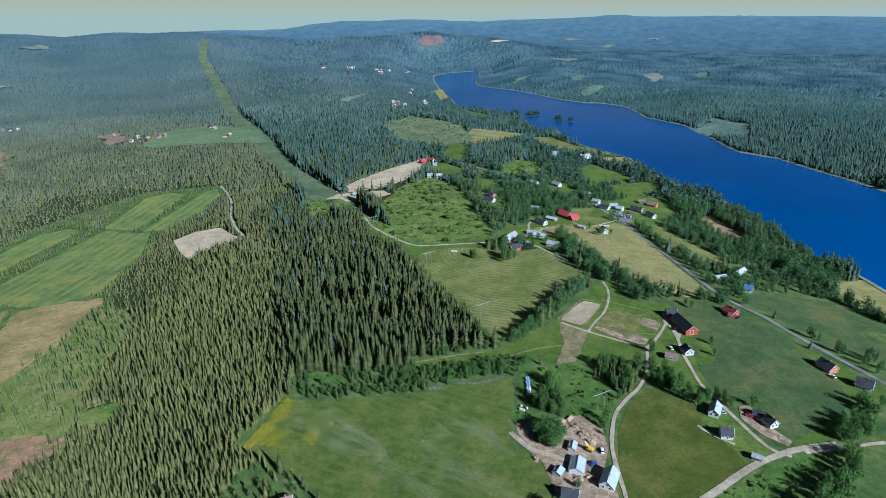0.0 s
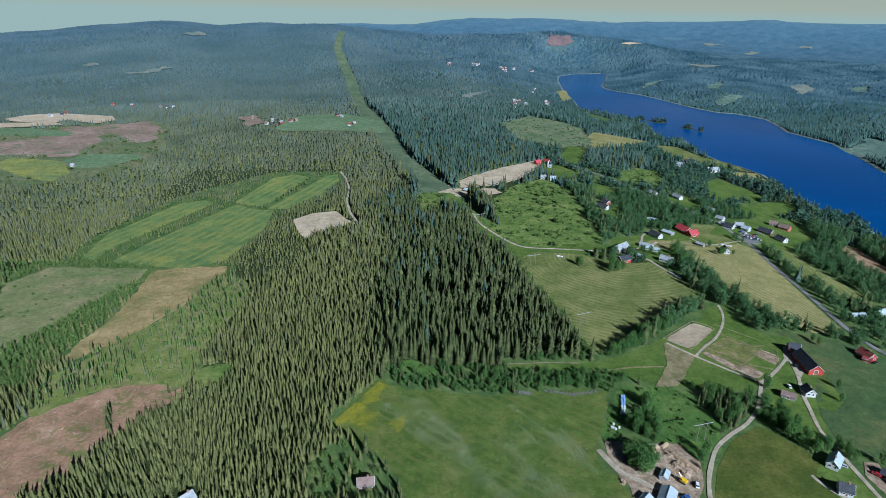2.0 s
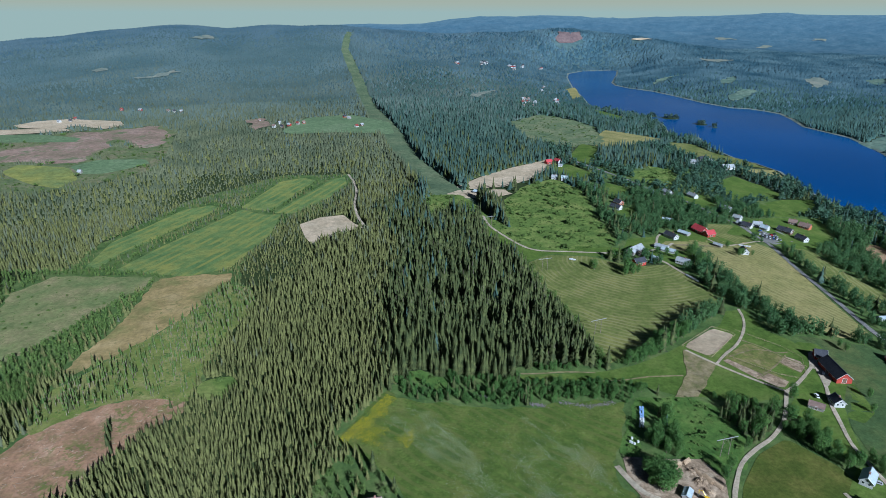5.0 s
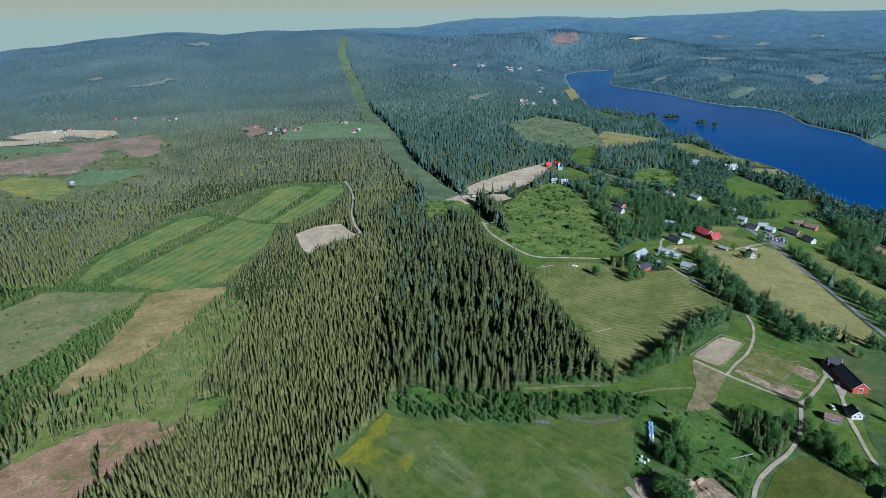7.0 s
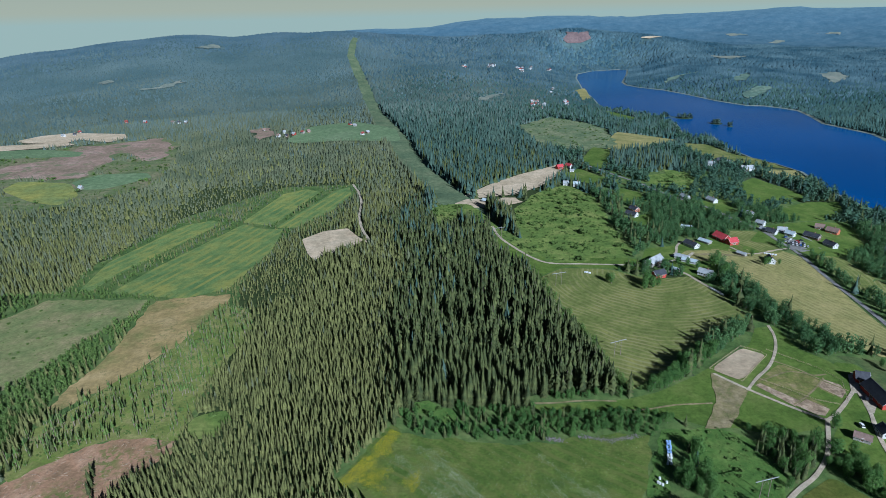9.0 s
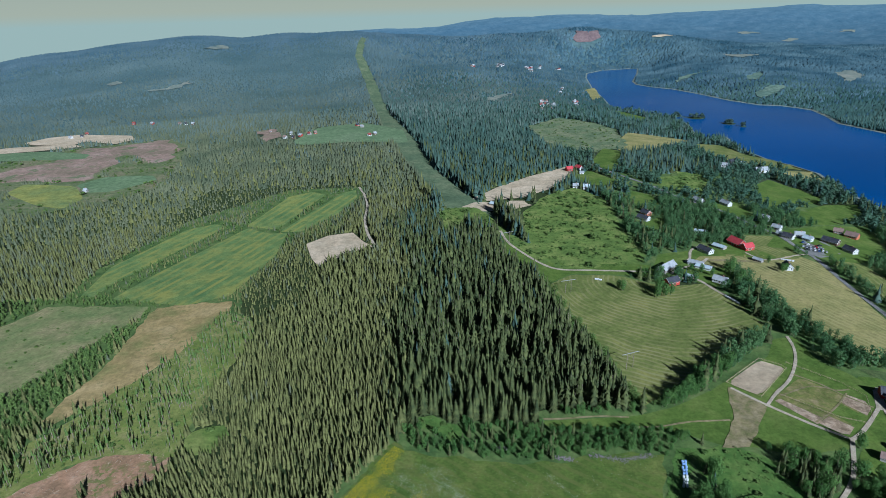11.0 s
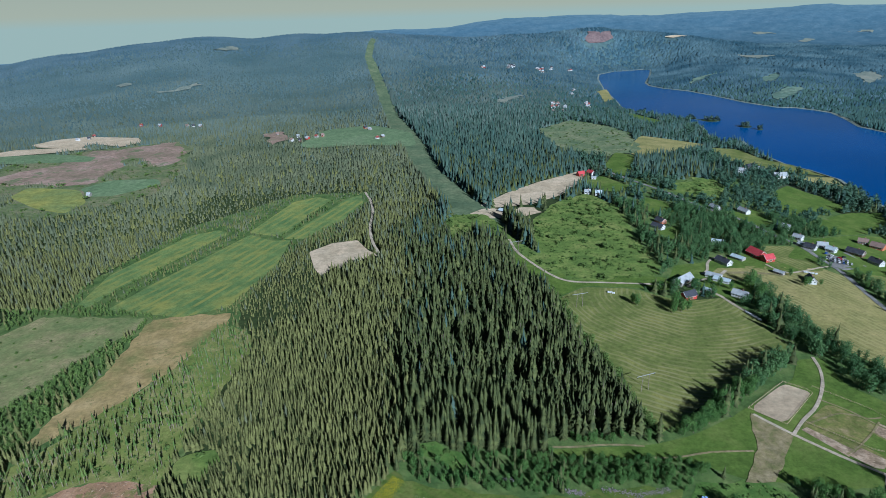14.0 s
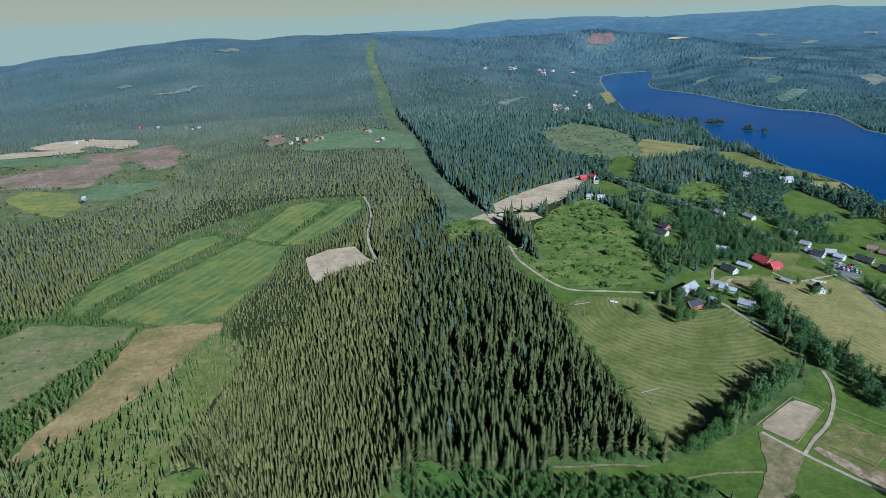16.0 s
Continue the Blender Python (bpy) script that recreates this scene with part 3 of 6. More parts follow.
CLEARWAY = [(-398, 2365), (-357, 2187), (-309, 1990), (-262, 1763), (-219, 1568), (-196, 1461), (-174, 1354), (-120, 1127), (-93, 1014), (-45, 848), (-17, 732), (23, 650), (52, 638), (46, 692), (17, 780), (-19, 885), (-56, 1018), (-79, 1141), (-121, 1312), (-167, 1487), (-193, 1606), (-235, 1802), (-288, 2049), (-337, 2263), (-370, 2376), (-385, 2517), (-404, 2738), (-435, 2773), (-418, 2580)]
BUTTERCUP = [(-35, 318), (-20, 309), (-7, 301), (-12, 283), (-20, 265), (-36, 265), (-49, 269), (-58, 275)]
FLOWER_MEADOW = [(-35, 320), (-20, 311), (2, 309), (26, 304), (51, 305), (85, 312), (110, 311), (107, 295), (98, 273), (89, 259), (91, 241), (100, 220), (88, 182), (2, 183), (-19, 237), (-35, 255), (-60, 277)]
CREST_AZ = [-90, -50, -37, -35.6, -33.7, -31.8, -29.8, -27.8, -25.7, -23.6, -21.4, -19.1, -16.8, -14.3, -11.9, -9.4, -7, -4.5, 0, 6, 12, 90]
CREST_Z = [40, 50, 74, 90, 114, 128, 138, 148, 154, 158, 157, 148, 151, 157, 162, 157, 142, 118, 85, 45, 28, 28]
FAR_AZ = [-90, -47, -35, -12, -9.4, -6.9, -4.3, -2.3, -0.7, 0.8, 3.4, 5.9, 8.4, 10.9, 13.4, 15.8, 18.1, 20.4, 22.6, 24.3, 26.3, 27.9, 29.5, 32.5, 34.9, 41, 50, 90]
FAR_Z = [20, 20, 30, 120, 138, 142, 138, 140, 160, 178, 194, 192, 200, 197, 187, 184, 193, 198, 202, 204, 217, 222, 211, 207, 209, 204, 195, 170]
WATER = -12.0
HEDGE = [(122, 352), (136, 361), (158, 379), (178, 396), (196, 413), (214, 425)]
# groves round the building site: outline, share of leafy trees
GROVES = [([(121, 301), (131, 301), (132, 276), (125, 262), (113, 266), (117, 289)], 0.97),
          ([(167, 310), (186, 305), (194, 291), (181, 273), (169, 270), (167, 285), (161, 298)], 0.35),
          ([(139, 243), (144, 247), (142, 235), (138, 222), (133, 221)], 1.0)]
ISLETS = [(543, 1450, 17), (583, 1365, 11), (507, 1478, 8), (598, 1330, 5)]


def ease(v):
    v = np.clip(v, 0, 1)
    return v * v * (3 - 2 * v)


def hump(x, y, cx, cy, sx, sy):
    return np.exp(-((x - cx) / sx) ** 2 - ((y - cy) / sy) ** 2)


def edge_distance(x, y, poly):
    """Distance to the outline of a polygon, negative inside."""
    best, inside = np.full(x.shape, 1e9), np.zeros(x.shape, bool)
    for (ax, ay), (bx, by) in zip(poly, poly[1:] + poly[:1]):
        dx, dy = bx - ax, by - ay
        k = np.clip(((x - ax) * dx + (y - ay) * dy) / (dx * dx + dy * dy + 1e-9), 0, 1)
        best = np.minimum(best, np.hypot(x - ax - k * dx, y - ay - k * dy))
        cross = (ay > y) != (by > y)
        inside ^= cross & (x < ax + (y - ay) * dx / (dy if dy else 1e-9))
    return np.where(inside, -best, best)


def height(x, y):
    """Height of the land over the plan."""
    x, y = np.asarray(x, float), np.asarray(y, float)
    r, az = np.hypot(x, y), np.degrees(np.arctan2(x, np.maximum(y, -1e9)))
    z = 6 + 1.5 * np.sin(x / 90 + 1) * np.cos(y / 110) - 12 * hump(x, y, -430, 640, 210, 300)
    z = z + 8 * hump(x, y, -330, 1250, 200, 160)
    crest = np.interp(az, CREST_AZ, CREST_Z) + 5 * np.sin(x / 170) * np.cos(y / 210)
    far = np.interp(az, FAR_AZ, FAR_Z)
    z = z + (crest - z) * ease((r - 1450) / 1750)
    z = z + (np.minimum(crest, 40) - z) * ease((r - 3300) / 500)
    z = z + 114 * hump(x, y, 600, 2980, 600, 260)
    z = z + (far - z) * ease((r - 3750) / 950) 
    z = z + (9 * np.sin(x / 130 + 2) * np.sin(y / 240) + 6 * np.sin(x / 71 + 1.5 * np.sin(y / 190)) * np.sin(y / 120 + x / 300)) * ease((r - 1500) / 600) * (1 - ease((r - 4300) / 300))
    d = edge_distance(x, y, LAKE)
    bank = ease(d / 230)
    z = np.where(d > 0, WATER + 0.4 + (z - WATER - 0.4) * bank, WATER - np.minimum(4, -d * 0.15))
    for cx, cy, r in ISLETS:
        z = np.where(np.hypot(x - cx, y - cy) < r, np.maximum(z, WATER + 0.9), z)
    return z


# ---- builders ----
def mesh_of(name, verts, faces, material, smooth=False):
    """A mesh from arrays: verts (n, 3), faces (m, 3 or 4)."""
    verts, faces = np.asarray(verts, np.float32), np.asarray(faces, np.int32)
    me = bpy.data.meshes.new(name)
    me.vertices.add(len(verts))
    me.vertices.foreach_set("co", verts.ravel())
    me.loops.add(faces.size)
    me.loops.foreach_set("vertex_index", faces.ravel())
    me.polygons.add(len(faces))
    me.polygons.foreach_set("loop_start", np.arange(0, faces.size, faces.shape[1], dtype=np.int32))
    me.materials.append(material)
    if smooth:
        me.polygons.foreach_set("use_smooth", np.ones(len(faces), bool))
    me.update(calc_edges=True)
    return me


def drape(name, outline, material, lift, cell, label, category):
    """A patch of land that follows the terrain inside an outline."""
    bm = bmesh.new()
    bm.faces.new([bm.verts.new((x, y, 0)) for x, y in outline])
    bmesh.ops.triangulate(bm, faces=bm.faces[:])
    for axis in (0, 1):
        vals = [p[axis] for p in outline]
        v = math.ceil(min(vals) / cell) * cell
        while v < max(vals):
            co, no = [0, 0, 0], [0, 0, 0]
            co[axis], no[axis] = v, 1
            bmesh.ops.bisect_plane(bm, geom=bm.verts[:] + bm.edges[:] + bm.faces[:], plane_co=co, plane_no=no)
            v += cell
    xy = np.array([v.co[:2] for v in bm.verts])
    zs = height(xy[:, 0], xy[:, 1]) + lift + np.maximum(0, np.hypot(xy[:, 0], xy[:, 1]) - 250) * 0.0006
    for v, z in zip(bm.verts, zs):
        v.co.z = z
    bmesh.ops.recalc_face_normals(bm, faces=bm.faces[:])
    if sum(f.normal.z * f.calc_area() for f in bm.faces) < 0:
        bmesh.ops.reverse_faces(bm, faces=bm.faces[:])
    me = bpy.data.meshes.new(name)
    bm.to_mesh(me)
    bm.free()
    me.materials.append(material)
    return tagged(new(name, me), label, category, kind="structure")


def rounded(outline, times=2, cut=0.13):
    """Chaikin's corner cutting: soft field corners."""
    for _ in range(times):
        out = []
        for (ax, ay), (bx, by) in zip(outline, outline[1:] + outline[:1]):
            out += [((1 - cut) * ax + cut * bx, (1 - cut) * ay + cut * by), (cut * ax + (1 - cut) * bx, cut * ay + (1 - cut) * by)]
        outline = out
    return outline


def ragged(outline, step, amount):
    """An uneven natural edge: points along the outline pushed in and out."""
    out = []
    for (ax, ay), (bx, by) in zip(outline, outline[1:] + outline[:1]):
        n = max(1, int(math.hypot(bx - ax, by - ay) / step))
        for k in range(n):
            x, y = ax + (bx - ax) * k / n, ay + (by - ay) * k / n
            a = amount * (math.sin(x / step * 1.1 + 1.7 * math.sin(y / step)) + random.uniform(-0.6, 0.6))
            d = math.hypot(bx - ax, by - ay) + 1e-6
            out.append((x - (by - ay) / d * a, y + (bx - ax) / d * a))
    return out


def line_points(points, step):
    """Points along a smooth line through the given ones."""
    p = [Vector(q) for q in points]
    p = [2 * p[0] - p[1]] + p + [2 * p[-1] - p[-2]]
    out = []
    for a, b, c, d in zip(p, p[1:], p[2:], p[3:]):
        n = max(2, int((c - b).length / step))
        for k in range(n):
            t = k / n
            out.append(0.5 * (2 * b + (c - a) * t + (2 * a - 5 * b + 4 * c - d) * t * t + (3 * b - a - 3 * c + d) * t ** 3))
    return out + [p[-2]]


# ---- land ----
rings = np.concatenate([np.linspace(0, 150, 6)[1:], np.linspace(160, 900, 75), np.linspace(920, 2000, 55), np.linspace(2040, 3640, 41)])
spokes = np.radians(np.concatenate([np.arange(-60, 62, 0.9), np.arange(66, 300, 6.0)]))


def ring_sheet(name, radii, material, label, category, bumps=0.0):
    rr, aa = np.meshgrid(radii, spokes, indexing="ij")
    x, y = rr * np.sin(aa), rr * np.cos(aa)
    z = height(x, y)
    if bumps:
        z = z + bumps * np.random.default_rng(3).normal(0, 1, z.shape) * (rr < radii[-1])
    n = len(spokes)
    i, j = np.meshgrid(np.arange(len(radii) - 1), np.arange(n), indexing="ij")
    a, b = i * n + j, i * n + (j + 1) % n
    faces = np.stack([a, a + n, b + n, b], -1).reshape(-1, 4)[:, ::-1]
    verts = np.stack([x, y, z], -1).reshape(-1, 3)
    verts[:, 2] -= 0.22 * (verts[:, 2] > WATER + 0.3)
    return tagged(new(name, mesh_of(name, verts, faces, material, True)), label, category, kind="structure")


# outer rings use the floor colours that hold haze
for floor_of, r0, r1, label in (("floor", 0, 950, "rolling green forest floor and rough grass"), ("mid_floor", 950, 1500, "dark green floor of the farther woods, dulled for haze"), ("far_floor", 1500, 3700, "floor of the distant woods with blue haze in its colour")):
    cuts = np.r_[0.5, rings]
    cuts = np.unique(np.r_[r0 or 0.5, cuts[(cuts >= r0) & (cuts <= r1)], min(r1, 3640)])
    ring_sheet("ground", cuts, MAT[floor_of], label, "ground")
ring_sheet("backdrop", np.linspace(3640, 4850, 50), FARWOOD, "distant wooded hills with a blue haze glow", "hills", 3.0)
lake = drape("water", LAKE, WATER_MAT, 0, 5000, "long deep blue lake with a calm surface", "lake")
for v in lake.data.vertices:
    v.co.z = WATER
# pale stony edge of the lake
edge = [Vector(p) for p in LAKE]
ribbon = []
for k, p in enumerate(edge):
    d = edge[(k + 1) % len(edge)] - edge[k - 1]
    out = Vector((d.y, -d.x)).normalized()
    if float(edge_distance(np.array([p.x + out.x]), np.array([p.y + out.y]), LAKE)[0]) < 0:
        out = -out
    ribbon += [(*(p - 3 * out), WATER + 0.15), (*(p + 3.5 * out), float(height(p.x + 3.5 * out.x, p.y + 3.5 * out.y)) + 0.9)]
quads = [(2 * k, 2 * k + 1, (2 * k + 3) % len(ribbon), (2 * k + 2) % len(ribbon)) for k in range(len(edge))]
tagged(new("shore", mesh_of("shore", ribbon, quads, MAT["pale_patch"])), "pale stony shoreline of the blue lake", "shore", kind="structure")
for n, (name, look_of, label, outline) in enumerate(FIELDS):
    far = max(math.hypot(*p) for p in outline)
    drape(name, outline if name == "garden_plot" or look_of == "gravel" else ragged(outline, 4.0 if far < 900 else 14.0, 0.45 if look_of == "worn" else 1.2 if far < 900 else 8.0) if look_of in ("dry", "thinned", "scrubland", "rough", "lush", "slope", "slash", "far_slash", "pale_patch", "open_ground", "verge", "flowers", "buttercup", "worn", "hazed_heath") else rounded(outline, 2, 0.13 if look_of == "sand" else 0.05 if look_of in ("crop", "tan", "hay", "soil") else 0.1), MAT[look_of], 0.05 if look_of in ("verge", "open_ground") else 0.12 + 0.03 * (n % 3) + (0.17 if look_of in ("worn", "sand", "soil", "gravel") or name == "garden_plot" else 0.07 if look_of == "paddock" else 0), 12 if far < 700 else 30, label, "field")
for look_of, width, label, points in ROADS:
    mid = line_points(points, 5)
    side = []
    for k, q in enumerate(mid):
        d = mid[min(k + 1, len(mid) - 1)] - mid[max(k - 1, 0)]
        side.append(Vector((-d.y, d.x)).normalized() * width / 2 * random.uniform(0.88, 1.12))
    xy = np.array([q + s * k for q, s in zip(mid, side) for k in (1, 0, -1)])
    z = height(xy[:, 0], xy[:, 1]) + 0.38 + np.maximum(0, np.hypot(xy[:, 0], xy[:, 1]) - 250) * 0.0006
    z[1::3] += 0.05
    faces = [(3 * k + j, 3 * k + j + 1, 3 * k + j + 4, 3 * k + j + 3) for k in range(len(mid) - 1) for j in (0, 1)]
    tagged(new("road", mesh_of("road", np.c_[xy, z], faces, MAT[look_of])), label, "road", kind="structure")


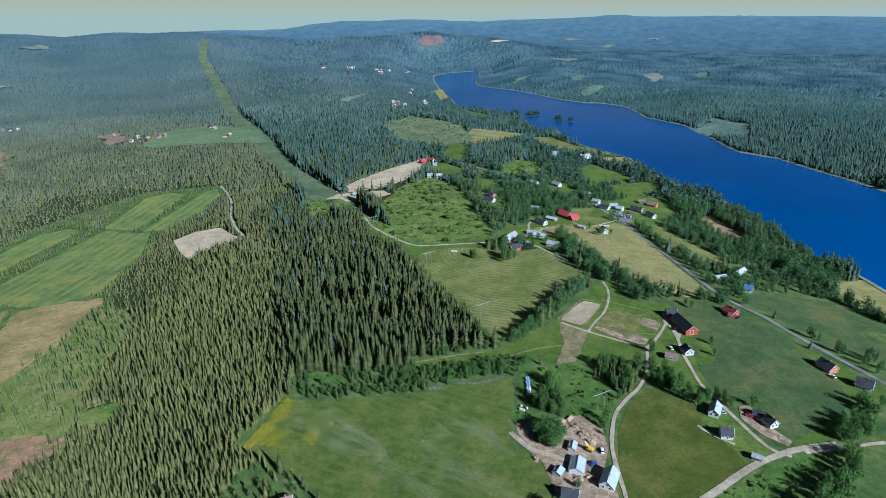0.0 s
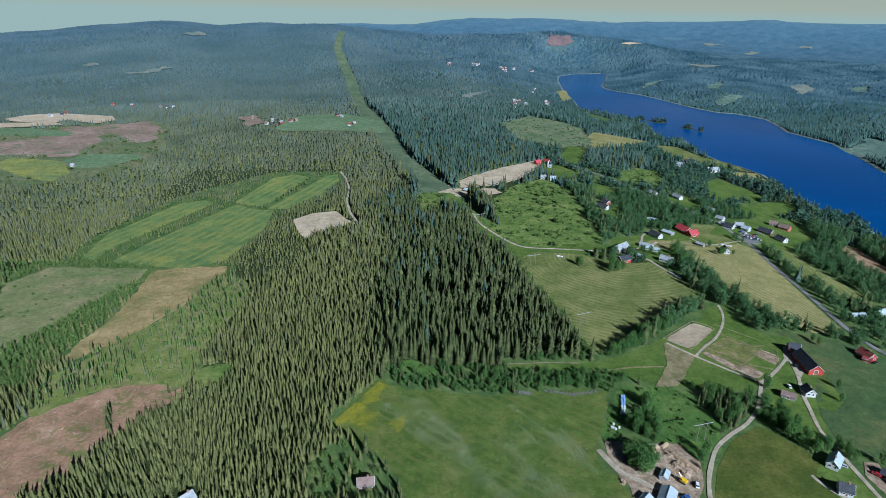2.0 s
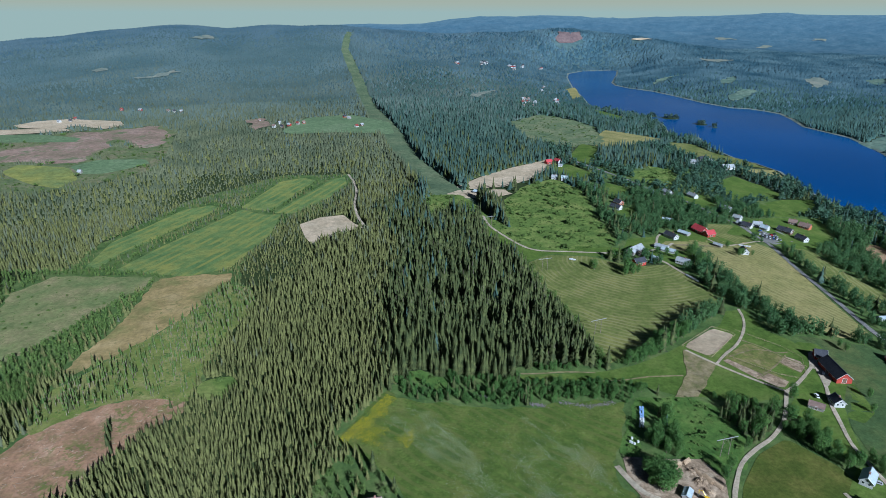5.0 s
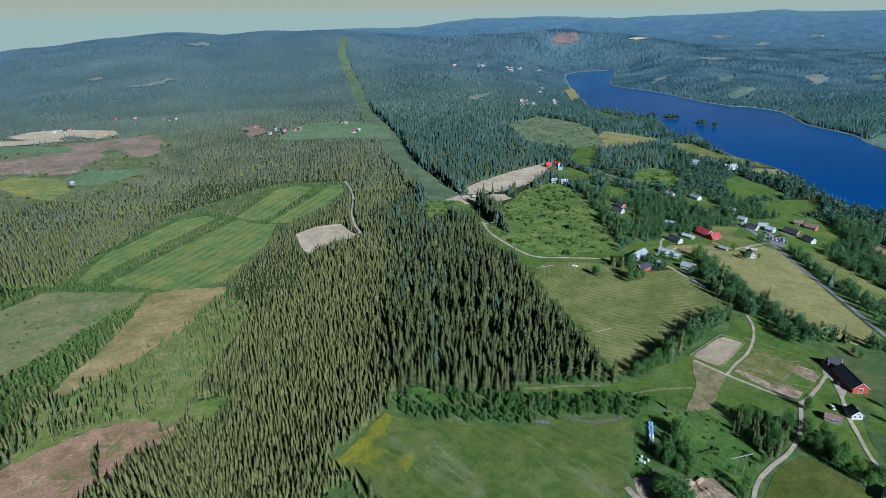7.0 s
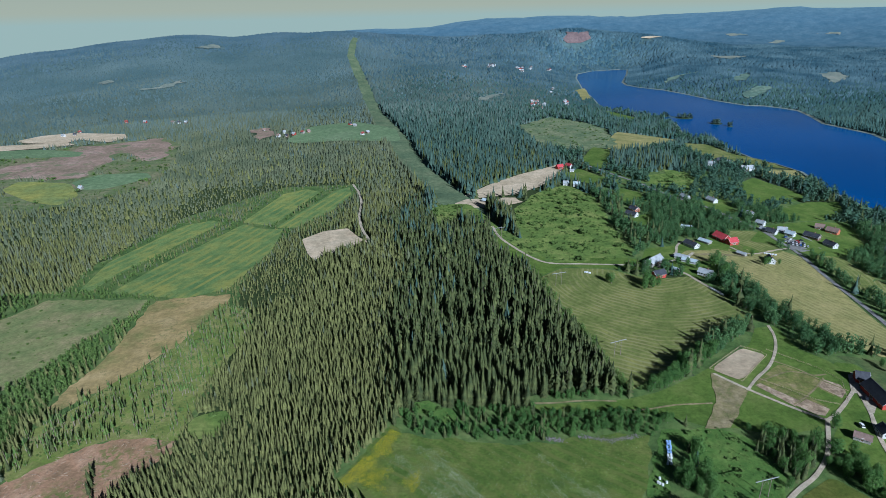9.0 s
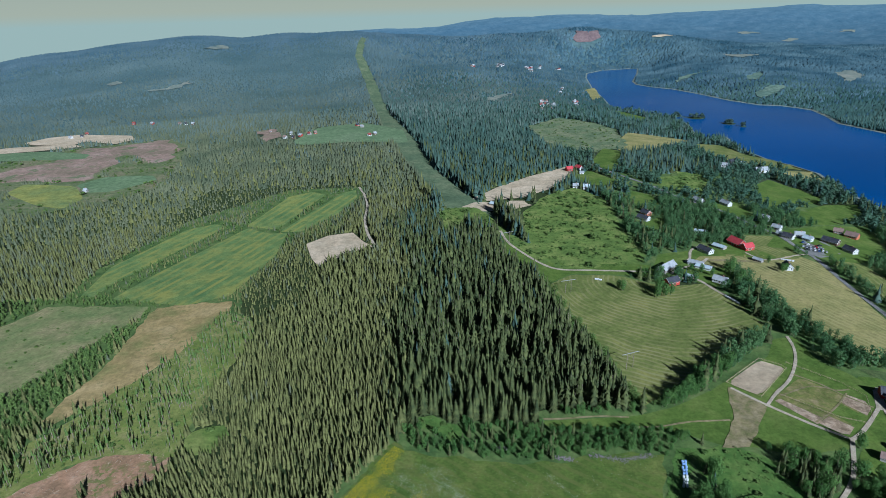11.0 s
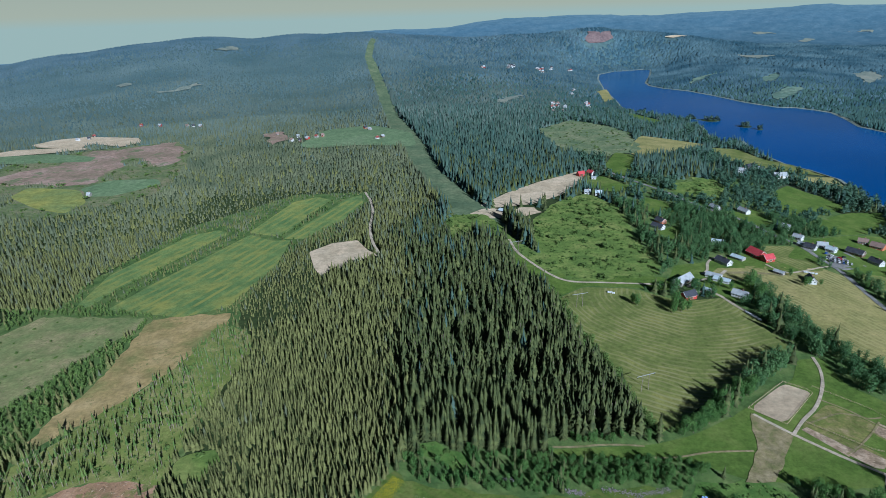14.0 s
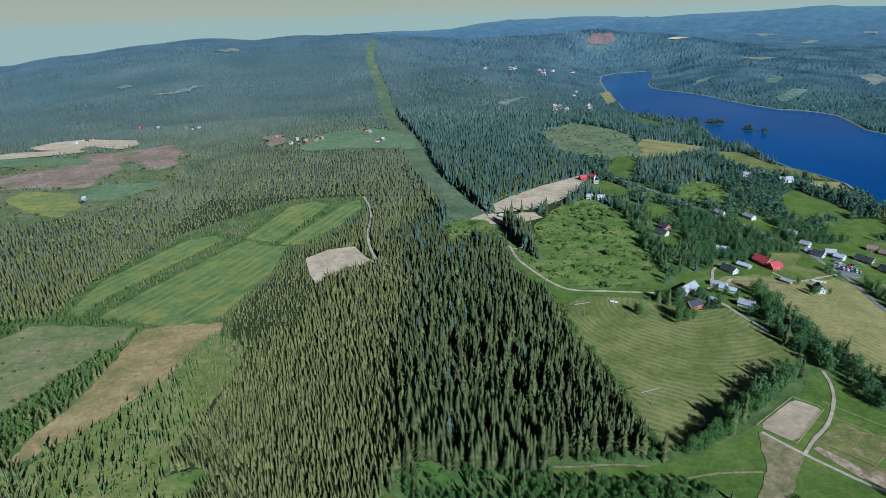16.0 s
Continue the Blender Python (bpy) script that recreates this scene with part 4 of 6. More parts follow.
HOUSES = [
    ('barn', 253.7, 338.7, -93, 21.7, 9.4, 'black', 'red', 'large red barn with a black roof'),
    ('barn', 254.9, 357.7, -19, 7.1, 7.2, 'black', 'red', 'barn wing with a black roof'),
    ('house', 235.8, 307.2, -95, 7.1, 6.1, 'black', 'white', 'white farmhouse with a dark roof'),
    ('shed', 221.9, 303.9, -36, 7.9, 5.8, 'brown', 'grey', 'weathered grey farm shed'),
    ('house', 213.3, 244.9, -133, 10.0, 5.8, 'white', 'white', 'white house with a pale metal roof'),
    ('house', 206.5, 225.4, -23, 6.2, 6.5, 'black', 'white', 'white house with a dark roof'),
    ('house', 237, 228.0, -86, 6.2, 5.8, 'black', 'white', 'white house with a dark roof and yard'),
    ('shed', 236.0, 236.3, -44, 5.9, 5.0, 'black', 'brown', 'dark flat-roofed timber carport'),
    ('shed', 210.8, 205.4, -46, 5.0, 3.6, 'grey', 'grey', 'small grey garden shed'),
    ('house', 303.7, 352.5, -77, 10.1, 7.2, 'dark_red', 'red', 'red house with a dark red roof'),
    ('shed', 301.3, 347.9, -41, 5.0, 4.3, 'dark_red', 'red', 'red garage by the road'),
    ('house', 316.7, 271.8, -84, 10.4, 7.9, 'black', 'orange', 'orange-red house with a dark roof'),
    ('house', 323.1, 249.2, -52, 9.0, 7.9, 'black', 'white', 'dark-roofed house beside the road'),
    ('house', 352.4, 393.6, -42, 6.7, 6.5, 'blue', 'white', 'white house with a blue roof'),
    ('shed', 344.7, 421.2, 5, 11.5, 5.0, 'white', 'white', 'low farm shed with a white roof'),
    ('house', 375.2, 433.5, 27, 15.1, 5.0, 'white', 'white', 'small white house among trees'),
    ('barn', 187.3, 549.4, 41, 18.5, 8.6, 'grey', 'grey', 'large barn with a pale grey metal roof'),
    ('barn', 181.8, 519.5, 25, 11.5, 7.2, 'black', 'red', 'red barn with a black roof'),
    ('shed', 217, 560, -40, 12.2, 7.2, 'grey', 'white', 'long farm building with a grey roof'),
    ('shed', 220.5, 551.0, -40, 13.0, 6.0, 'white', 'white', 'long farm shed with a pale roof'),
    ('shed', 201.0, 531.3, -50, 6.5, 4.0, 'white', 'grey', 'small pale-roofed farm shed'),
    ('house', 223.5, 521.0, -43, 11.5, 6.5, 'grey', 'white', 'white house with a grey metal roof'),
    ('house', 237.2, 591.0, -65, 14.5, 6.5, 'black', 'white', 'white house with a dark roof'),
    ('shed', 254.7, 601.6, -54, 11.9, 5.8, 'white', 'grey', 'shed with a pale metal roof'),
    ('barn', 274.5, 609.0, -72, 16.3, 9.4, 'bright_red', 'red', 'barn with a bright red roof'),
    ('barn', 279.5, 597.0, 18, 10.0, 7.5, 'bright_red', 'red', 'barn wing with a bright red roof'),
    ('house', 294.2, 550.0, -101, 10.5, 6.5, 'black', 'white', 'white house with a dark roof'),
    ('shed', 276, 566.7, -55, 8.4, 4.3, 'grey', 'grey', 'small grey shed in the field'),
    ('house', 336.9, 656.9, -54, 8.8, 5.8, 'grey', 'white', 'white house among trees'),
    ('house', 335.3, 630.2, -51, 10.2, 6.5, 'black', 'white', 'village house with a dark roof'),
    ('house', 353, 626, -55, 8.5, 6.0, 'white', 'white', 'village shop with a white roof'),
    ('house', 350.3, 637.4, -16, 9.0, 5.8, 'grey', 'white', 'village house with a grey roof'),
    ('house', 374, 622.7, -56, 15, 7.0, 'black', 'brown', 'village hall with a dark roof'),
    ('house', 409, 645, -52, 11.7, 7.9, 'brown', 'orange', 'brown timber village house'),
    ('house', 380, 600.3, -73, 12.1, 6.5, 'black', 'white', 'village house with a grey roof'),
    ('house', 205.5, 687.9, -53, 13.6, 6.5, 'black', 'white', 'white house with a dark roof in a garden'),
    ('house', 213.5, 706.4, -63, 11.1, 6.5, 'black', 'orange', 'red timber house in a garden'),
    ('house', 289.8, 753.1, -69, 13.4, 6.5, 'grey', 'white', 'white house with a grey metal roof'),
    ('house', 318.1, 741.6, -70, 13.7, 6.5, 'grey', 'white', 'white house with a grey roof'),
    ('shed', 252.4, 644.4, -31, 11.4, 5.8, 'white', 'white', 'shed with a white metal roof'),
    ('house', 399.3, 944.0, -33, 11.6, 7.2, 'grey', 'white', 'white farmhouse beside the lake'),
    ('house', 431.4, 989.0, 20, 14.6, 7.2, 'black', 'grey', 'dark grey lakeside barn'),
    ('house', 437.8, 971.9, -53, 8.2, 6.5, 'white', 'white', 'white house beside the lake'),
    ('barn', 448.5, 930.5, 7, 18.7, 9.4, 'grey', 'white', 'long white lakeside barn'),
    ('barn', 161.2, 914.9, 25, 10.6, 7.2, 'bright_red', 'red', 'red barn beside the tan field'),
    ('house', 176.5, 921.2, -59, 10.8, 7.2, 'bright_red', 'white', 'white house with a red roof'),
    ('shed', 176.0, 894.9, -11, 6.0, 5.8, 'grey', 'white', 'white shed by the farm'),
    ('house', 154.2, 821.7, -11, 7.2, 6.5, 'grey', 'white', 'white house with a grey roof'),
    ('house', 167.5, 817.0, -12, 7.9, 6.5, 'white', 'white', 'pale house by the rough pasture'),
    ('shed', 43.2, 746.7, -43, 12.6, 6.5, 'white', 'grey', 'pale shed between the tan fields'),
    ('house', -32.8, 227.6, 8, 7.8, 5.8, 'brown', 'brown', 'brown cabin at the meadow edge'),
    ('house', -116.2, 215.7, 50, 5.4, 5.8, 'grey', 'white', 'grey-roofed house in a forest clearing'),
    ('shed', 115.7, 220.8, -121, 10.0, 7.2, 'white', 'white', 'workshop with pale metal roof'),
    ('shed', 119.5, 235.3, -123, 6.0, 3.6, 'white', 'grey', 'small pale shed on the building site'),
    ('shed', 104.6, 219.1, -135, 5.0, 4.3, 'white', 'grey', 'small shed with a pale roof'),
    ('house', 127, 207.4, -130, 12.1, 7.2, 'white', 'white', 'house with a pale blue metal roof'),
    ('house', 103.6, 202.5, -26, 7.6, 6.5, 'black', 'brown', 'house with a black roof'),
    ('house', 339.0, 687.1, -56, 8.6, 6.5, 'grey', 'white', 'village building with a grey roof'),
    ('house', 401.4, 656.2, -34, 8.7, 6.5, 'brown', 'brown', 'village building with a brown roof'),
    ('shed', 332.0, 638.4, -64, 7.2, 6.5, 'grey', 'white', 'village building with a grey roof'),
    ('house', -339.2, 1184.4, -23, 6.4, 5.4, 'brown', 'white', 'hamlet house beside the pale field'),
    ('house', -321.5, 1181.0, -24, 6.4, 5.4, 'black', 'brown', 'hamlet house beside the pale field'),
    ('house', -312.1, 1198.0, -24, 6.4, 5.4, 'grey', 'red', 'hamlet house beside the pale field'),
    ('house', -298.2, 1211.9, -24, 6.5, 5.4, 'dark_red', 'grey', 'hamlet house beside the pale field'),
    ('house', -336.5, 1217.3, 37, 5.6, 5.4, 'grey', 'white', 'hamlet house beside the pale field'),
    ('house', -385.4, 1245.7, 17, 5.2, 5.4, 'brown', 'brown', 'hamlet house beside the pale field'),
    ('house', -221.0, 1319.6, 45, 7.0, 5.4, 'black', 'red', 'hamlet house beside the pale field'),
    ('house', -207.9, 1299.5, -27, 6.9, 5.4, 'grey', 'grey', 'hamlet house beside the pale field'),
    ('house', -177.9, 1200.9, 46, 6.6, 5.4, 'dark_red', 'white', 'hamlet house beside the pale field'),
    ('house', -169.6, 1216.2, 45, 6.6, 5.4, 'grey', 'brown', 'hamlet house beside the pale field'),
    ('house', -289.2, 1223.3, 34, 5.6, 5.4, 'brown', 'red', 'hamlet house beside the pale field'),
    ('house', -803.0, 1282.3, 10, 5.4, 5.4, 'black', 'grey', 'far farm building at the tan field'),
    ('house', -820.6, 1271.1, -19, 7.7, 5.4, 'grey', 'white', 'far farm building at the tan field'),
    ('house', -807.9, 1307.5, 53, 5.6, 5.4, 'dark_red', 'brown', 'far farm building at the tan field'),
    ('house', -718.2, 1418.6, -8, 7.0, 5.4, 'grey', 'red', 'far farm building at the tan field'),
    ('house', -646.3, 1404.4, -30, 9.8, 5.4, 'brown', 'grey', 'far farm building at the tan field'),
    ('house', -631.6, 1401.2, 43, 6.2, 5.4, 'black', 'white', 'far farm building at the tan field'),
    ('house', -613.2, 1398.5, 5, 6.2, 5.4, 'grey', 'brown', 'far farm building at the tan field'),
    ('house', -764.5, 1422.6, 9, 6.0, 5.4, 'dark_red', 'red', 'far farm building at the tan field'),
    ('house', -543.5, 866.7, 2, 5.0, 5.4, 'grey', 'grey', 'far farm building at the tan field'),
    ('house', 214.1, 1653.2, 42, 7.9, 5.4, 'brown', 'grey', 'far village house on the wooded slope'),
    ('house', 235.7, 1599.7, 55, 11.2, 5.4, 'grey', 'white', 'far village house on the wooded slope'),
    ('house', 217.9, 1510.4, -8, 5.0, 5.4, 'brown', 'white', 'far village house on the wooded slope'),
    ('house', 194.1, 1506.5, 15, 5.2, 5.4, 'brown', 'white', 'far village house on the wooded slope'),
    ('house', 225.0, 1654.8, 49, 9.5, 5.4, 'brown', 'white', 'far village house on the wooded slope'),
    ('house', 203.1, 1552.8, 32, 6.3, 5.4, 'white', 'white', 'far village house on the wooded slope'),
    ('house', 218.6, 1550.7, 60, 12.9, 5.4, 'black', 'red', 'far village house on the wooded slope'),
    ('house', 204.0, 1592.0, 56, 11.2, 5.4, 'brown', 'white', 'far village house on the wooded slope'),
    ('house', 219.8, 1609.1, 59, 13.0, 5.4, 'black', 'grey', 'far village house on the wooded slope'),
    ('house', 209.2, 1648.8, 30, 6.6, 5.4, 'grey', 'grey', 'far village house on the wooded slope'),
    ('house', 231.4, 1566.0, 66, 18.6, 5.4, 'grey', 'grey', 'far village house on the wooded slope'),
    ('house', 200.4, 1576.3, 15, 5.4, 5.4, 'dark_red', 'white', 'far village house on the wooded slope'),
    ('house', 215.5, 1597.5, -8, 5.1, 5.4, 'dark_red', 'grey', 'far village house on the wooded slope'),
    ('house', 309.8, 1713.2, 52, 11.3, 5.4, 'grey', 'white', 'far village house on the wooded slope'),
    ('house', 305.3, 1651.0, -59, 8.0, 5.4, 'white', 'grey', 'far village house on the wooded slope'),
    ('house', 298.6, 1642.1, 53, 11.2, 5.4, 'grey', 'grey', 'far village house on the wooded slope'),
    ('house', 311.3, 1690.6, 38, 8.0, 5.4, 'dark_red', 'grey', 'far village house on the wooded slope'),
    ('house', 303.9, 1684.8, 46, 9.6, 5.4, 'grey', 'red', 'far village house on the wooded slope'),
    ('house', 158.2, 2383.8, 11, 7.7, 5.4, 'white', 'grey', 'far village house on the wooded slope'),
    ('house', 137.4, 2380.0, -3, 7.4, 5.4, 'grey', 'white', 'far village house on the wooded slope'),
    ('house', 141.0, 2379.8, 25, 8.4, 5.4, 'black', 'grey', 'far village house on the wooded slope'),
    ('house', 134.1, 2337.2, 51, 12.3, 5.4, 'black', 'grey', 'far village house on the wooded slope'),
    ('house', 155.8, 2371.9, 35, 9.5, 5.4, 'black', 'white', 'far village house on the wooded slope'),
    ('house', 149.3, 2398.4, 68, 23.2, 5.4, 'black', 'white', 'far village house on the wooded slope'),
    ('house', 149.1, 2350.3, 36, 9.4, 5.4, 'grey', 'white', 'far village house on the wooded slope'),
    ('house', 247.0, 2363.1, 53, 14.1, 5.4, 'grey', 'grey', 'far village house on the wooded slope'),
    ('house', 254.1, 2284.9, 48, 12.3, 5.4, 'brown', 'white', 'far village house on the wooded slope'),
    ('house', 297.2, 2404.7, 61, 19.5, 5.4, 'grey', 'white', 'far village house on the wooded slope'),
    ('house', 263.5, 2390.5, 56, 15.8, 5.4, 'grey', 'red', 'far village house on the wooded slope'),
    ('house', 256.6, 2318.8, 62, 19.4, 5.4, 'white', 'grey', 'far village house on the wooded slope'),
    ('house', 304.6, 2447.1, 39, 11.0, 5.4, 'black', 'grey', 'far village house on the wooded slope'),
    ('house', 242.1, 2376.7, 56, 15.8, 5.4, 'grey', 'grey', 'far village house on the wooded slope'),
    ('house', 248.3, 2340.9, 42, 10.8, 5.4, 'dark_red', 'white', 'far village house on the wooded slope'),
    ('house', 386.0, 2496.3, 60, 21.4, 5.4, 'dark_red', 'white', 'far village house on the wooded slope'),
    ('house', 384.0, 2496.6, 55, 17.8, 5.4, 'black', 'grey', 'far village house on the wooded slope'),
    ('house', 371.7, 2467.2, 53, 16.0, 5.4, 'black', 'grey', 'far village house on the wooded slope'),
    ('house', 321.3, 2001.4, -52, 8.7, 5.4, 'grey', 'white', 'far village house on the wooded slope'),
    ('house', 296.4, 1882.8, 45, 9.9, 5.4, 'grey', 'grey', 'far village house on the wooded slope'),
    ('house', 312.4, 1961.3, -42, 7.4, 5.4, 'brown', 'white', 'far village house on the wooded slope'),
    ('house', 44.9, 2365.6, 27, 8.4, 5.4, 'white', 'red', 'far village house on the wooded slope'),
    ('house', 48.0, 2332.5, -17, 7.6, 5.4, 'dark_red', 'grey', 'far village house on the wooded slope'),
    ('house', 37.8, 2356.7, 38, 9.5, 5.4, 'brown', 'grey', 'far village house on the wooded slope'),
]


# ---- trees ----
def spruce_shape(tiers, points, seed, jag=0.5, droop=0.35):
    """Verts and triangles of a spruce crown, 1 high and about 0.26 wide, of drooping star-shaped whorls of branches."""
    rng = np.random.default_rng(seed)
    verts, faces = [], []
    for k in range(tiers):
        f = (k + 0.15) / tiers
        top = 1.0 - f * 0.9
        drop = 0.9 / tiers * 1.6
        radius = 0.014 + 0.166 * f ** 0.62 * rng.uniform(0.85, 1.15)
        turn, lean = rng.uniform(0, 6.28), rng.normal(0, 0.006, 2)
        a = len(verts)
        verts.append((lean[0], lean[1], top))
        n = points * 2 if jag else points
        for j in range(n):
            long = 1.0 if (j % 2 == 0 or not jag) else jag
            r = radius * long * rng.uniform(0.8, 1.2)
            w = turn + j * 6.2832 / n
            verts.append((lean[0] + r * math.cos(w), lean[1] + r * math.sin(w), max(0.03, top - drop * (1 - droop + droop * long) * rng.uniform(0.9, 1.1))))
        faces += [(a, a + 1 + j, a + 1 + (j + 1) % n) for j in range(n)]
    return np.array(verts), np.array(faces)


def leaf_shape(clumps, seed, size=0.06, lobes=11, loose=0.28):
    """Verts and triangles of a leafy crown, 1 high and about 0.6 wide: small tufts of leaves on lobes that climb round the stem."""
    rng = np.random.default_rng(seed)
    z = np.linspace(0.24, 0.86, lobes) + rng.normal(0, 0.03, lobes)
    out = 0.17 * np.sin(np.clip((1.02 - z) / 0.86, 0, 1) ** 0.8 * 2.9) * rng.uniform(0.7, 1.25, lobes)
    w = np.arange(lobes) * 2.4 + rng.uniform(0, 0.8, lobes)
    at = np.c_[out * np.cos(w), out * np.sin(w), z]
    rad = (0.085 + 0.55 * out) * rng.uniform(0.85, 1.2, lobes)
    b = rng.choice(lobes, clumps, p=rad ** 2 / (rad ** 2).sum())
    d = rng.normal(0, 1, (clumps, 3))
    d /= np.linalg.norm(d, axis=1)[:, None]
    c = at[b] + d * (rad[b] * rng.uniform(0.78, 1.1, clumps))[:, None] * (1, 1, 1.15)
    c[:, 2] = np.maximum(c[:, 2], 0.1)
    n = d + rng.normal(0, loose, (clumps, 3)) + (0, 0, 0.25)
    u = np.cross(n, rng.normal(0, 1, (clumps, 3)))
    u /= np.linalg.norm(u, axis=1)[:, None]
    v = np.cross(n, u)
    v /= np.linalg.norm(v, axis=1)[:, None]
    s = (size * rng.uniform(0.6, 1.3, clumps))[:, None]
    verts = np.stack([c + s * u, c + s * (0.9 * v - 0.55 * u), c - s * (0.9 * v + 0.5 * u)], 1).reshape(-1, 3)
    return verts, np.arange(3 * clumps).reshape(-1, 3)


def canopy_shape(seed):
    """One far tree top: a low uneven dome of five sides, 1 high."""
    rng = np.random.default_rng(seed)
    a = np.arange(5) * 1.2566 + rng.uniform(0, 1, 5)
    r = rng.uniform(0.40, 0.62, 5)
    return np.r_[[(rng.normal(0, 0.06), rng.normal(0, 0.06), 1.0)], np.c_[r * np.cos(a), r * np.sin(a), rng.uniform(-1.4, -0.9, 5)]], np.array([(0, 1 + j, 1 + (j + 1) % 5) for j in range(5)])


def trunk_shape(sides, r, top, limbs=0, seed=0):
    rng = np.random.default_rng(seed)
    verts, faces = [], []

    def stick(p, q, r0, r1):
        a = len(verts)
        d = np.subtract(q, p) / np.linalg.norm(np.subtract(q, p))
        u = np.cross(d, (0.3, 0.9, 0.1))
        u /= np.linalg.norm(u)
        v = np.cross(d, u)
        for c, rr in ((p, r0), (q, r1)):
            for j in range(sides):
                w = j * 6.2832 / sides
                verts.append(np.array(c) + rr * (math.cos(w) * u + math.sin(w) * v))
        for j in range(sides):
            k = (j + 1) % sides
            faces.extend([(a + j, a + k, a + sides + k), (a + j, a + sides + k, a + sides + j)])

    stick((0, 0, -0.03), (0, 0, top), r, r * 0.35)
    for k in range(limbs):
        w, z = rng.uniform(0, 6.28), rng.uniform(0.25, 0.5)
        stick((0, 0, z), (0.2 * math.cos(w), 0.2 * math.sin(w), z + rng.uniform(0.12, 0.3)), r * 0.5, r * 0.15)
    return np.array(verts), np.array(faces)


def scatter_mesh(name, shapes, x, y, tall, wide, material, rng, smooth=False):
    """Many trees in one mesh, each a turned and scaled copy of one of the shapes."""
    z, pick = height(x, y), rng.integers(len(shapes), size=len(x))
    turn, vs, fs, start = rng.uniform(0, 6.28, len(x)), [], [], 0
    lean = rng.normal(0, 0.02, (len(x), 2))
    for k, (sv, sf) in enumerate(shapes):
        i = np.flatnonzero(pick == k)
        if not len(i):
            continue
        c, s = np.cos(turn[i])[:, None], np.sin(turn[i])[:, None]
        h, w = tall[i][:, None], (tall * wide)[i][:, None]
        px = (sv[:, 0] * c - sv[:, 1] * s) * w + sv[:, 2] * h * lean[i, :1] + x[i][:, None]
        py = (sv[:, 0] * s + sv[:, 1] * c) * w + sv[:, 2] * h * lean[i, 1:] + y[i][:, None]
        vs.append(np.stack([px, py, sv[:, 2] * h + z[i][:, None]], -1).reshape(-1, 3))
        fs.append((sf[None] + (start + np.arange(len(i)) * len(sv))[:, None, None]).reshape(-1, 3))
        start += len(i) * len(sv)
    return mesh_of(name, np.concatenate(vs), np.concatenate(fs), material, smooth)


def inside(x, y, poly, grow=0.0):
    p = np.array(poly)
    out = np.zeros(x.shape, bool)
    near = np.flatnonzero((x > p[:, 0].min() - grow) & (x < p[:, 0].max() + grow) & (y > p[:, 1].min() - grow) & (y < p[:, 1].max() + grow))
    if len(near):
        out[near] = edge_distance(x[near], y[near], list(poly)) < grow
    return out


def near_line(x, y, points, reach):
    out = np.zeros(x.shape, bool)
    for a, b in zip(points, points[1:]):
        i = np.flatnonzero((np.abs(x - (a[0] + b[0]) / 2) < abs(a[0] - b[0]) / 2 + reach) & (np.abs(y - (a[1] + b[1]) / 2) < abs(a[1] - b[1]) / 2 + reach))
        dx, dy = b[0] - a[0], b[1] - a[1]
        k = np.clip(((x[i] - a[0]) * dx + (y[i] - a[1]) * dy) / (dx * dx + dy * dy + 1e-9), 0, 1)
        out[i] |= np.hypot(x[i] - a[0] - k * dx, y[i] - a[1] - k * dy) < reach
    return out


def open_land(x, y, margin=1.0):
    """Where fields, roads, water or house plots keep the trees away."""
    out = inside(x, y, LAKE, 5)
    for _, look_of, _, outline in FIELDS:
        if look_of == "open_ground":
            out |= inside(x, y, outline, margin) & (np.sin(x / 23 + 2 * np.sin(y / 31)) * np.sin(y / 27 + x / 60) > -0.3)
        elif look_of != "verge":
            out |= inside(x, y, outline, margin)
            if math.hypot(*outline[0]) > 1000:
                for k in (1.008,):
                    out |= inside(x * k, y * k, outline, 0)
    for outline, _ in GROVES:
        out &= ~inside(x, y, outline)
    for _, width, _, points in ROADS:
        out |= near_line(x, y, points, width / 2 + (3.5 if width > 4 else 1.5))
    for hx, hy, reach in PLOTS:
        out |= np.hypot(x - hx, y - hy) < reach
    return out


def spots(r0, r1, step, rng, a0, a1):
    """Jittered places in the part of a ring that lies ahead."""
    g = np.arange(-r1, r1, step)
    x, y = np.meshgrid(g, np.arange(0, r1, step))
    x = (x + rng.uniform(-0.42, 0.42, x.shape) * step).ravel()
    y = (y + rng.uniform(-0.42, 0.42, y.shape) * step).ravel()
    r, az = np.hypot(x, y), np.degrees(np.arctan2(x, y))
    k = (r >= r0) & (r < r1) & (az > a0) & (az < a1)
    return x[k], y[k]


def leafy(x, y):
    """Share of leafy trees over the plan: farmland, lake shore and field edges; spruce elsewhere."""
    s = np.zeros(x.shape)
    s[(x > 112) & (y < 560)] = 0.985
    s[(x > 60) & (y < 292)] = 1.0
    s[(x > 150) & (y >= 560) & (y < 780)] = 0.93
    s[(x > 175) & (y >= 780) & (y < 1060)] = 0.8
    s[(x > -30) & (y > 290) & (y < 336)] = 0.85
    s[(x > 60) & (x < 130) & (y > 290) & (y < 350)] = 0.97
    s[np.any([inside(x, y, f[3], 11) for f in FIELDS if f[1] == "crop"], axis=0) & (x < -193 + 0.18 * (y - 600))] = 0.75
    s[(x < -250) & (y > 300) & (y < 520)] = 0.9
    s[(x > 180) & (x < 560) & (y > 1060) & (y < 2100)] = 0.35
    s[(x > 640) & (y > 700)] = 0.0
    s[np.hypot(x, y) > 1650] = 0.0
    s[hump(x, y, 300, 960, 60, 90) > 0.4] = 0.05
    s[(x > 225) & (x < 440) & (y > 520) & (y < 900)] = 0.985
